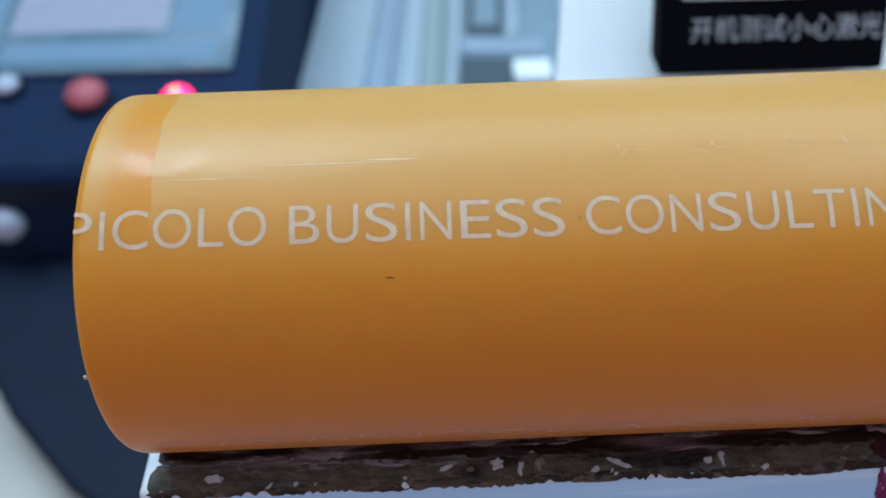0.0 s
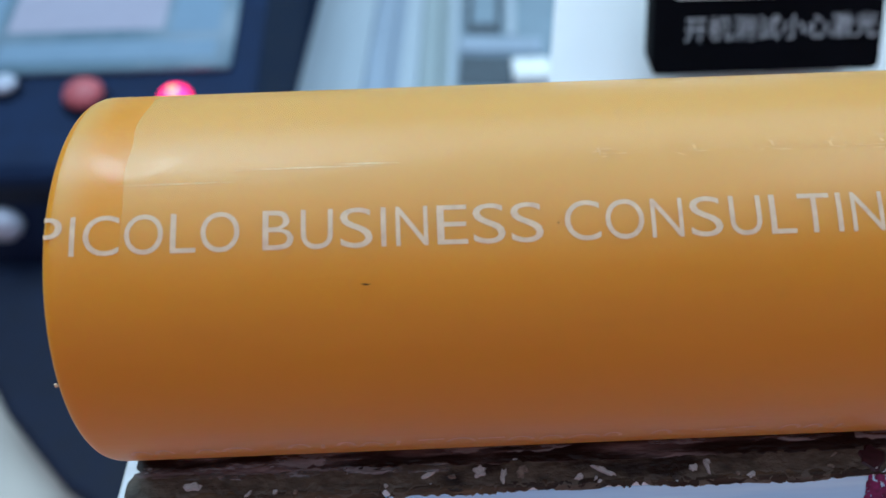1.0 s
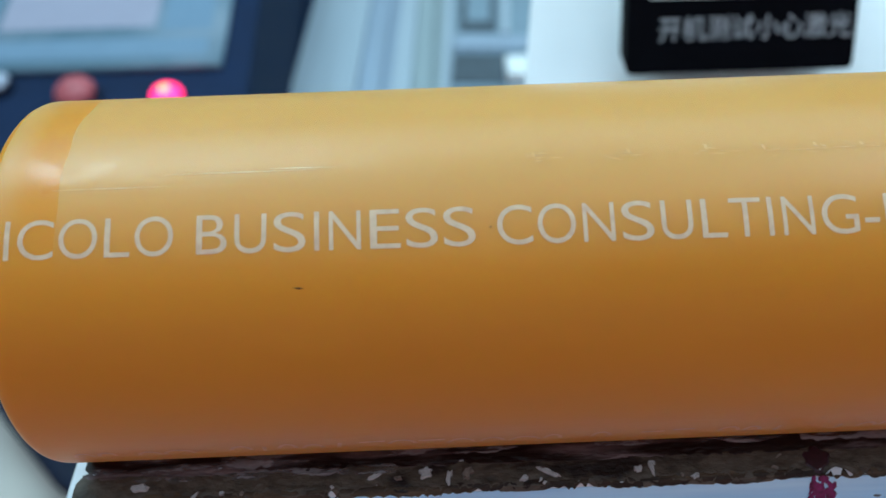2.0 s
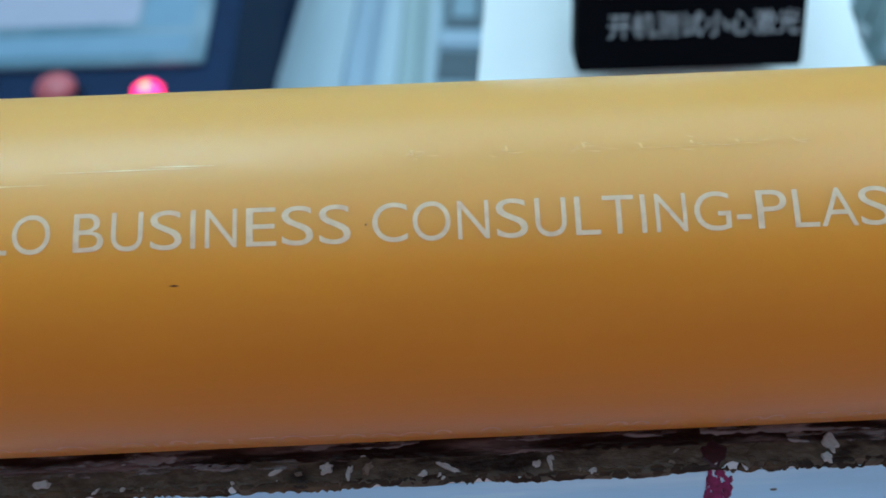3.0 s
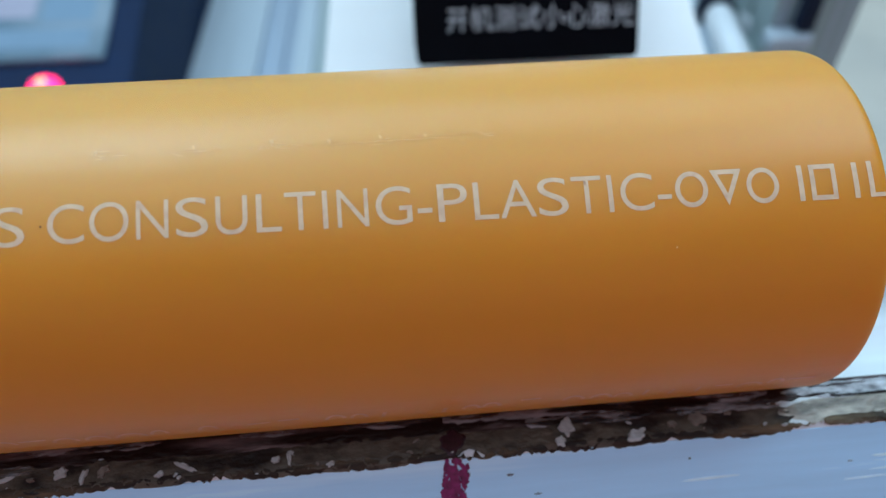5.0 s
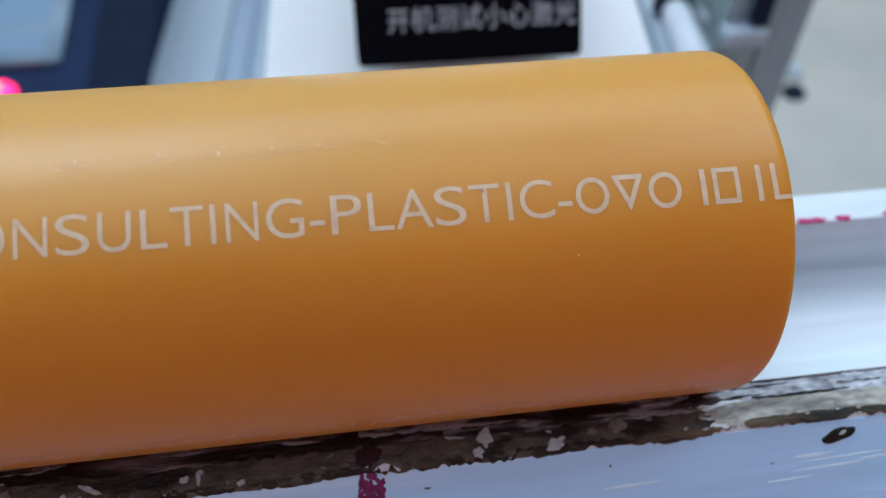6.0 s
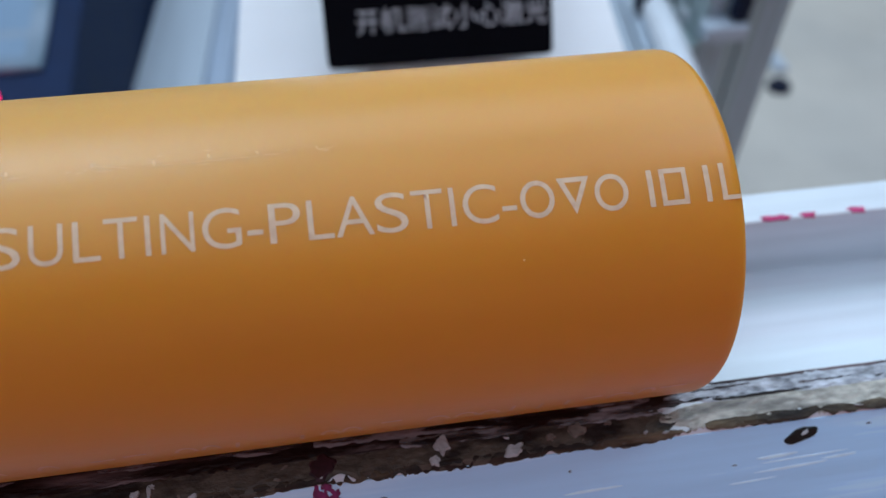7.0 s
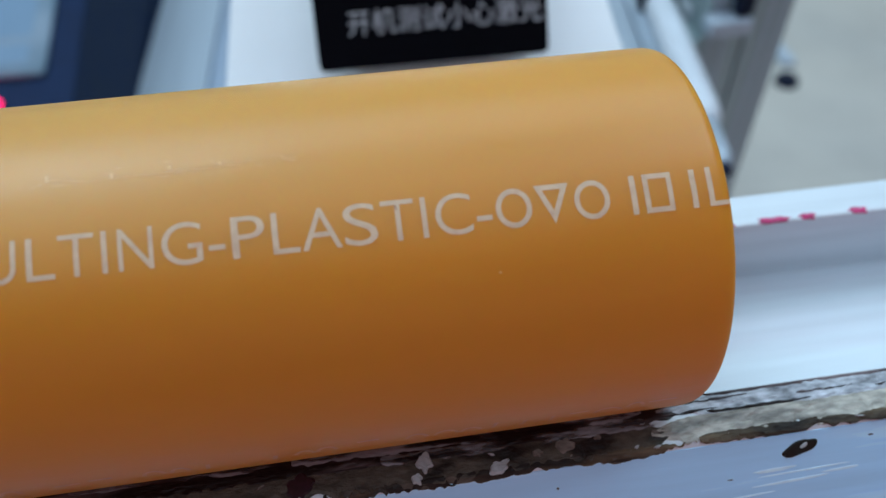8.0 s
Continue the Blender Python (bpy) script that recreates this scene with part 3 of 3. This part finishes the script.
part("dark_panel", block(0.004, 0.098, 0.015, 0.105, 0.0615, 0.066, 0.001), M_SLOT, cab, "dark recessed panel")
part("frame_strip", block(0.002, 0.150, 0.118, 0.165, 0.0615, 0.070, 0.002), M_ALU_SIDE, cab)
part("frame_strip", block(0.086, 0.104, 0.17, 0.88, 0.0615, 0.072, 0.002), M_ALU, cab)
part("frame_strip", block(0.186, 0.204, 0.005, 0.88, 0.0615, 0.074, 0.002), M_ALU, cab)
tagged(part("white_block", block(0.1395, 0.205, 1.172, 1.229, FLOOR + 0.0622, FLOOR + 0.085, 0.004), M_BODY), "small white block lying on the cabinet", "block")

# ---- grime, marks and flakes on the rail ----
M_BACKBAND = material("black_tape_residue", (0.014, 0.010, 0.010), 0.42, vary=0.5, scale=500, second=(0.24, 0.20, 0.21), second_scale=160,
                      spread=(0.54, 0.74), bump=0.5, bump_scale=800, stretch=(0.18, 1, 1), gloss=0.25)
M_FRONTBAND = material("brown_glue_residue", (0.088, 0.078, 0.062), 0.5, vary=0.35, scale=500, second=(0.016, 0.014, 0.013), second_scale=150,
                       spread=(0.50, 0.64), bump=0.6, bump_scale=700, stretch=(0.6, 1, 1), gloss=0.25)
M_PALEBAND = material("pale_glue_residue", (0.42, 0.40, 0.35), 0.30, vary=0.4, scale=700, second=(0.10, 0.09, 0.08), second_scale=260,
                      spread=(0.46, 0.74), bump=1.0, bump_scale=600, stretch=(0.35, 1, 1))
M_WHITECRUST = material("white_flaky_residue", (0.50, 0.54, 0.60), 0.25, vary=0.35, scale=800, second=(0.13, 0.14, 0.16), second_scale=420,
                        spread=(0.44, 0.70), bump=1.0, bump_scale=700, stretch=(0.45, 1, 1))


def scraped(name, color):
    """Thin grey scrapings, streaked along the rail, that let the black below show through."""
    m = material(name, color, 0.5, vary=0.4, scale=500, bump=0.4, bump_scale=800, stretch=(0.2, 1, 1), gloss=0.2)
    n, k = m.node_tree.nodes, m.node_tree.links
    co = n.new("ShaderNodeMapping")
    co.inputs["Scale"].default_value = (0.16, 1, 1)
    k.new(n["Texture Coordinate"].outputs["Object"], co.inputs["Vector"])
    tear = n.new("ShaderNodeTexNoise")
    tear.inputs["Scale"].default_value, tear.inputs["Detail"].default_value = 420, 5
    k.new(co.outputs[0], tear.inputs["Vector"])
    k.new(node_step(n, k, tear.outputs["Fac"], 0.43, 0.60, 0.0, 0.95), n["Principled BSDF"].inputs["Alpha"])
    return m


def ragged(x, seed, amp, fine=420.0):
    """Torn outline: a slow wander and sharp small teeth."""
    a = noise.noise((x * 60, seed, 0)) * 0.5
    b = abs(noise.noise((x * fine * 0.8, seed, 3.1))) * abs(noise.noise((x * 110, seed, 9.4))) * 5.0
    c = max(0.0, noise.noise((x * 170, seed, 7.7)) - 0.28) * 2.2
    return amp * (a + b * 0.8 + c)


def residue(x0, x1, ya, yb, thick, seed, amp0, amp1, step=0.0004, rows=7, ease=6):
    """A thin crust on the rail's front land between ragged edges near ya and yb."""
    bm = bmesh.new()
    grid = []
    n = int((x1 - x0) / step)
    for i in range(n + 1):
        x = x0 + step * i
        end = min(1.0, (i + 3) / ease, (n - i + 2) / 14)
        lo, hi = ya + ragged(x, seed, amp0), yb - ragged(x, seed + 5, amp1)
        mid = (lo + hi) / 2
        lo, hi = mid + (lo - mid) * end, mid + (hi - mid) * end
        row = []
        for j in range(rows + 1):
            t = j / rows
            y = lo + (hi - lo) * t
            h = 0.00004 if j in (0, rows) else thick * (0.7 + 0.6 * noise.noise((x * 500, y * 1400, seed)))
            if y > YF:
                row.append(bm.verts.new((x, y, BED + h)))
            else:
                row.append(bm.verts.new((x, face_y(BED - (YF - y)) - 0.00018 - h, BED + h * 0.5 - (YF - y))))
        grid.append(row)
    for a, b in zip(grid, grid[1:]):
        for j in range(rows):
            bm.faces.new((a[j], b[j], b[j + 1], a[j + 1]))
    return bm


part("black_residue", residue(X0 + 0.002, 0.176, 0.0921, YI - 0.0001, 0.00022, 2, 0.0009, 0.0001), M_BACKBAND, channel, "streaked black residue")
part("brown_residue", residue(X0 + 0.001, 0.1715, YF - 0.0012, 0.0926, 0.00030, 9, 0.0017, 0.0007), M_FRONTBAND, channel, "dark brown glue residue")
part("pale_residue", residue(0.1665, 0.36, YF - 0.0003, 0.0926, 0.00036, 21, 0.0014, 0.0006, ease=20), M_PALEBAND, channel, "pale streaked glue residue")
part("white_residue", residue(0.1692, 0.36, 0.0922, 0.0969, 0.00034, 23, 0.0006, 0.0003, ease=26), M_WHITECRUST, channel, "whitish flaky residue")
part("black_residue", residue(0.166, 0.36, 0.0964, YI - 0.0001, 0.00050, 25, 0.0006, 0.0001, rows=3), M_BACKBAND, channel, "streaked black residue")
part("brown_residue", residue(0.176, 0.230, YF - 0.0008, 0.0882, 0.00046, 33, 0.0013, 0.0014), M_RESIDUE, channel, "dark brown glue residue")
for k, (xa, xb, ya) in enumerate(((0.170, 0.183, 0.0930), (0.180, 0.204, 0.0924), (0.201, 0.214, 0.0940), (0.219, 0.245, 0.0931), (0.250, 0.285, 0.0928), (0.176, 0.190, 0.0952))):
    part("black_residue", residue(xa, xb, ya, ya + 0.0009, 0.00056, 35 + k, 0.0005, 0.0005, rows=4), M_BACKBAND, channel, "streaked black residue")

M_GREYBAND = scraped("grey_purple_scrape", (0.26, 0.27, 0.29))
for k, (xa, xb, ya, yb) in enumerate(((-0.0585, -0.010, 0.0916, 0.0968), (0.000, 0.032, 0.0938, 0.0968), (0.048, 0.090, 0.0938, 0.0968), (0.092, 0.166, 0.0932, 0.0968), (0.110, 0.170, 0.0905, 0.0938), (-0.050, 0.010, 0.0898, 0.0925))):
    part("scrape_mark", residue(xa, xb, ya, yb, 0.00062, 50 + k, 0.0009, 0.0004, rows=4), M_GREYBAND, channel, "greyish scraped patch")


part("black_residue", residue(X0 + 0.001, 0.173, YF - 0.0013, YF + 0.0010, 0.00026, 61, 0.0017, 0.0016), M_RESIDUE, channel, "ragged black residue edge")
part("black_residue", residue(X0 + 0.002, 0.150, 0.0910, 0.0932, 0.00038, 67, 0.0009, 0.0010), M_BACKBAND, channel, "streaked black residue")


def flake(x, y, sx, sy, turn, seed, mat=None, z=BED + 0.00045, name="flake_and_glint", thick=0.00035):
    """A torn scrap: an uneven outline with a raised middle."""
    r = random.Random(seed)
    bm = bmesh.new()
    k = 26
    c, s = math.cos(radians(turn)), math.sin(radians(turn))
    ring, top = [], []
    lobes = [(r.uniform(0, 6.28), r.uniform(0.03, 0.17)) for i in range(5)]
    for i in range(k):
        a = 2 * math.pi * i / k
        q = 0.95 + sum(w * math.sin((j + 2) * a + p) for j, (p, w) in enumerate(lobes)) + r.uniform(-0.06, 0.06)
        u, v = math.cos(a) * sx * q / 2, math.sin(a) * sy * q / 2
        ring.append(bm.verts.new((u * c - v * s, u * s + v * c, -0.0004)))
        top.append(bm.verts.new(((u * c - v * s) * 0.8, (u * s + v * c) * 0.8, thick * r.uniform(0.5, 1.0))))
    for i in range(k):
        bm.faces.new((ring[i], ring[(i + 1) % k], top[(i + 1) % k], top[i]))
    bm.faces.new(top)
    bm.transform(pose(x, y, z))
    return part(name, bm, mat or M_FLAKE, channel)


M_FLAKE_DIM = material("dusty_film_scrap", (0.17, 0.155, 0.135), 0.6, vary=0.3, scale=700, bump=0.3, bump_scale=900)
flake(0.1188, 0.0907, 0.0033, 0.0052, 8, 1)
flake(0.1336, 0.0872, 0.0046, 0.0030, 5, 2)
flake(0.1168, 0.0872, 0.0022, 0.0026, 60, 3)
flake(0.0372, 0.0888, 0.0056, 0.0012, -28, 4)
flake(0.0322, 0.0876, 0.0018, 0.0014, 20, 14)
flake(0.0166, 0.0886, 0.0014, 0.0034, -20, 5)
flake(0.0118, 0.0897, 0.0034, 0.0024, 35, 6)
flake(0.0205, 0.0893, 0.0022, 0.0034, -30, 15, M_FLAKE_DIM)
flake(-0.0475, 0.0889, 0.0042, 0.0021, 0, 7)
flake(0.0588, 0.0887, 0.0009, 0.0042, 8, 8)
flake(0.0560, 0.0886, 0.0022, 0.0016, 30, 9)
flake(0.0010, 0.0893, 0.0030, 0.0011, 25, 16)
flake(0.0060, 0.0887, 0.0018, 0.0010, 15, 17, M_FLAKE_DIM)
flake(0.1480, 0.0898, 0.0044, 0.0034, 30, 10, M_FLAKE_DIM)
flake(0.1420, 0.0890, 0.0018, 0.0022, 70, 12, M_FLAKE_DIM)
flake(0.1552, 0.0905, 0.0016, 0.0012, 0, 13, M_FLAKE_DIM)
rng = random.Random(11)
for i in range(20):
    x = rng.uniform(-0.058, 0.26)
    flake(x, rng.choice((0.0866, 0.0868, 0.0872, 0.0900)) + rng.uniform(-0.0002, 0.0009), rng.uniform(0.0004, 0.0020), rng.uniform(0.0003, 0.0012),
          rng.uniform(-50, 50), 100 + i, M_FLAKE if i % 3 else M_FLAKE_DIM, thick=0.0002)

# magenta dashes along the far inner edge
for x, sx in ((0.1925, 0.006), (0.2060, 0.0045), (0.2195, 0.0085), (0.2288, 0.0045), (0.2432, 0.0052), (0.2570, 0.0060)):
    flake(x, YJ + 0.0008, sx * 1.2, 0.0022, 0, int(x * 10000), M_MAGENTA, BED + 0.00025, "marker_dash", 0.00005)


M_RIB_GLINT = material("pale_rib_glint", (0.60, 0.86, 1.0), 0.3, vary=0.1, scale=300)


def face_blot(name, x, z, sx, sz, turn, seed, mat, label=""):
    """A thin mark on the rail's front face."""
    r = random.Random(seed)
    bm = bmesh.new()
    k = 36
    pts = []
    c, s = math.cos(radians(turn)), math.sin(radians(turn))
    for i in range(k):
        a = 2 * math.pi * i / k
        q = 1 + 0.07 * math.sin(3 * a + seed) + 0.05 * math.sin(5 * a + 2 * seed) + r.uniform(-0.02, 0.02)
        u, v = math.cos(a) * sx * q / 2, math.sin(a) * sz * q / 2
        pts.append((u * c - v * s, u * s + v * c))
    rim = [bm.verts.new((x + u, face_y(z + v) - (0.00012 if mat is M_RIB_GLINT else -0.0002), z + v)) for u, v in pts]
    top = [bm.verts.new((x + u * 0.8, face_y(z + v * 0.8) - (0.0006 if mat is M_FLAKE else 0.0004 if mat is M_BLOT else 0.00022), z + v * 0.8)) for u, v in pts]
    for i in range(k):
        bm.faces.new((rim[i], rim[(i + 1) % k], top[(i + 1) % k], top[i]))
    bm.faces.new(top)
    bmesh.ops.recalc_face_normals(bm, faces=bm.faces)
    return part(name, bm, mat, channel, label)


face_blot("black_blot", 0.1978, 0.0433, 0.0092, 0.0027, 11, 3, M_BLOT, "shiny black blot")
# white spot painted on the blot as its glint
face_blot("flake_and_glint", 0.1986, 0.0439, 0.0020, 0.0007, 20, 5, M_FLAKE)

# purple marker stroke that runs from the land down the front face
M_DARKPURPLE = material("dark_purple_marker", (0.022, 0.004, 0.012), 0.5, vary=0.5, scale=900)
flake(0.0935, 0.0893, 0.0060, 0.0062, 80, 44, M_DARKPURPLE, BED + 0.0005, "marker_blot", 0.0001)
rng = random.Random(5)
scraps = []
for i in range(420):
    t = rng.random() ** 0.8
    x = 0.0942 - 0.0026 * t + rng.uniform(-0.0025, 0.0025)
    z = BED - 0.0008 - 0.014 * t
    bm = bmesh.new()
    k = 6
    q = rng.uniform(0.0002, 0.0008)
    ring = [(x + q * math.cos(a) * rng.uniform(0.5, 1.3), z + q * math.sin(a) * rng.uniform(0.5, 1.3)) for a in (2 * math.pi * j / k for j in range(k))]
    bm.faces.new([bm.verts.new((u, face_y(v) - 0.00022 - 0.0000008 * i, v)) for u, v in ring])
    scraps.append(bm)
part("marker_stroke", join(scraps), M_PURPLE, channel, "blotchy purple marker stroke")

# pale streaks painted as highlights of the ribs along the front face
for k, (x, z, sx) in enumerate(((0.199, 0.0392, 0.022), (0.196, 0.0376, 0.018), (0.192, 0.0400, 0.010), (0.186, 0.0360, 0.012), (0.150, 0.0385, 0.014), (0.062, 0.0390, 0.012),
                                (0.232, 0.0405, 0.012), (0.207, 0.0384, 0.009), (0.120, 0.0360, 0.010), (0.020, 0.0380, 0.009))):
    face_blot("rib_glint", x, z, sx, 0.0003 + 0.0002 * (k % 3), 1.0 + 0.4 * (k % 2), 80 + k, M_RIB_GLINT)

# small dark specks on the front face
rng = random.Random(17)
for i in range(9):
    face_blot("speck", rng.uniform(-0.04, 0.25), BED - rng.uniform(0.002, 0.010), rng.uniform(0.0006, 0.002), rng.uniform(0.0002, 0.0005), 0, 60 + i, M_SLOT)

# ---- marks on the pipe ----
def film_material():
    m = material("film_sheen", (0.56, 0.62, 0.34), 0.30, vary=0.03, bump=0.35, bump_scale=160, stretch=(0.6, 1, 1))
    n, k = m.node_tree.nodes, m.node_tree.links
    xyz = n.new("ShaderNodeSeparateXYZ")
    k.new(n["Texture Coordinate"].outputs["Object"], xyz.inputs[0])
    thin = n.new("ShaderNodeMapRange")  # pale sheen painted on the upper side, fading downward
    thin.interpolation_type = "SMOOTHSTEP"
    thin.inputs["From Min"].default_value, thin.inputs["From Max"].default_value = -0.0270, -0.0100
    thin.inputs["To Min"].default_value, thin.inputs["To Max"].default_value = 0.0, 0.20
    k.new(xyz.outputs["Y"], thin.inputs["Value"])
    along = n.new("ShaderNodeMapRange")  # and along the pipe, where the painted sheen is weaker
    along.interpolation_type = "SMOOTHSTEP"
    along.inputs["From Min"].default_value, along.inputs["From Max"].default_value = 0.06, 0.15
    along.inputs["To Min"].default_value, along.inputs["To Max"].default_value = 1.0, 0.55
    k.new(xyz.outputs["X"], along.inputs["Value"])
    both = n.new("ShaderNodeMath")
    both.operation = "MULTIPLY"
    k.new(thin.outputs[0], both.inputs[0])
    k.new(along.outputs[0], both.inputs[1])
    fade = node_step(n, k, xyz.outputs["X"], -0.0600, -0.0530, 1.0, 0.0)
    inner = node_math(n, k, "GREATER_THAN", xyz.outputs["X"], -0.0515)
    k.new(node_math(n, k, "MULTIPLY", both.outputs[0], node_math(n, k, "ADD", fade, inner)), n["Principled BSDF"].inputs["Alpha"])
    return m


M_FILM = film_material()
M_SCRATCH = material("pale_scratch", (0.84, 0.62, 0.34), 0.36, vary=0.2, scale=900)
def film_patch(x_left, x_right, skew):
    """A thin film on the pipe's upper side between two ends, tinted as its sheen."""
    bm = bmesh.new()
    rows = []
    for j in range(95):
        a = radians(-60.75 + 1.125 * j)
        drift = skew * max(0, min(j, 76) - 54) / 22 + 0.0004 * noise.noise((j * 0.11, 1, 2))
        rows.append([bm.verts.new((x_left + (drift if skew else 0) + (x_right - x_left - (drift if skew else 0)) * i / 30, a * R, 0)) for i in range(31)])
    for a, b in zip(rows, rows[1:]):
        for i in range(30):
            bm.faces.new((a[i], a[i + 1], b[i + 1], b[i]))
    film = part("film_sheen", wrap(bm, 0.000015, 1), M_FILM, pipe, "thin film patch tinted with the pipe's pale sheen", True)
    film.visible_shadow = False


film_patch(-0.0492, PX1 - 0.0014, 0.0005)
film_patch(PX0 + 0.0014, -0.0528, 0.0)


def dash(x, deg, length, width, mat, name, tilt=0.0):
    k = 6
    up = [(x + length * (i / k - 0.5), radians(deg) * R + tilt * (i / k - 0.5) + width * 0.5 * (1 - abs(2 * i / k - 1)) + 0.00001, 0) for i in range(k + 1)]
    dn = [(u, v - width * (1 - abs(2 * i / k - 1)) - 0.00002, 0) for i, (u, v, w) in enumerate(up)]
    bm = bmesh.new()
    bm.faces.new([bm.verts.new(p) for p in up + dn[::-1]])
    return part(name, wrap(bm, 0.00004, 1), mat, pipe)


dash(-0.0085, 47.5, 0.0019, 0.00028, M_BLOT, "dark_speck", 0.0001)
dash(0.0238, 33.6, 0.0004, 0.0004, M_BLOT, "dark_speck")
dash(0.1318, 49.8, 0.0004, 0.0004, M_SCRATCH, "pale_speck")
# scratches, with their bright glint painted in as pale colour
dash(-0.018, 15.4, 0.028, 0.00016, M_SCRATCH, "scratch_glint", 0.0)
dash(-0.008, 14.7, 0.012, 0.00022, M_SCRATCH, "scratch_glint", 0.0002)
dash(-0.040, 19.0, 0.020, 0.00012, M_SCRATCH, "scratch_glint", 0.0)
# shiny creases in the film, seen where they mirror the ceiling lamp
M_CREASE = material("shiny_film_crease", (0.64, 0.31, 0.06), 0.34, vary=0.1, scale=900, bump=0.5, bump_scale=1400, coat=0.6, gloss=0.4)
M_CREASE.node_tree.nodes["Principled BSDF"].inputs["Coat IOR"].default_value = 1.7
M_CREASE.node_tree.nodes["Principled BSDF"].inputs["Coat Roughness"].default_value = 0.3
rng = random.Random(31)
for centre in (0.032, 0.0485, 0.062, 0.072, 0.081, 0.089, 0.099):
    for i in range(6):
        dash(centre + rng.gauss(0, 0.0022), 14.2 + rng.gauss(0, 1.3), rng.uniform(0.0005, 0.0035), rng.uniform(0.00008, 0.00026), M_CREASE, "film_crease", rng.gauss(0, 0.0003))
    dash(centre, 13.4 + rng.gauss(0, 0.5), 0.0007, rng.uniform(0.0006, 0.0016), M_CREASE, "film_crease", 0.0004)
dash(0.081, 14.4, 0.030, 0.00009, M_CREASE, "film_crease", -0.0003)
bm = block(-0.0002, 0.0003, -0.0002, 0.0002, -0.0004, 0.0004, 0.0001)
bm.transform(pose(PX0, -R * math.sin(radians(72)), R * math.cos(radians(72))))
part("cut_burr", bm, M_PRINT, pipe, "tiny pale cutting burr")
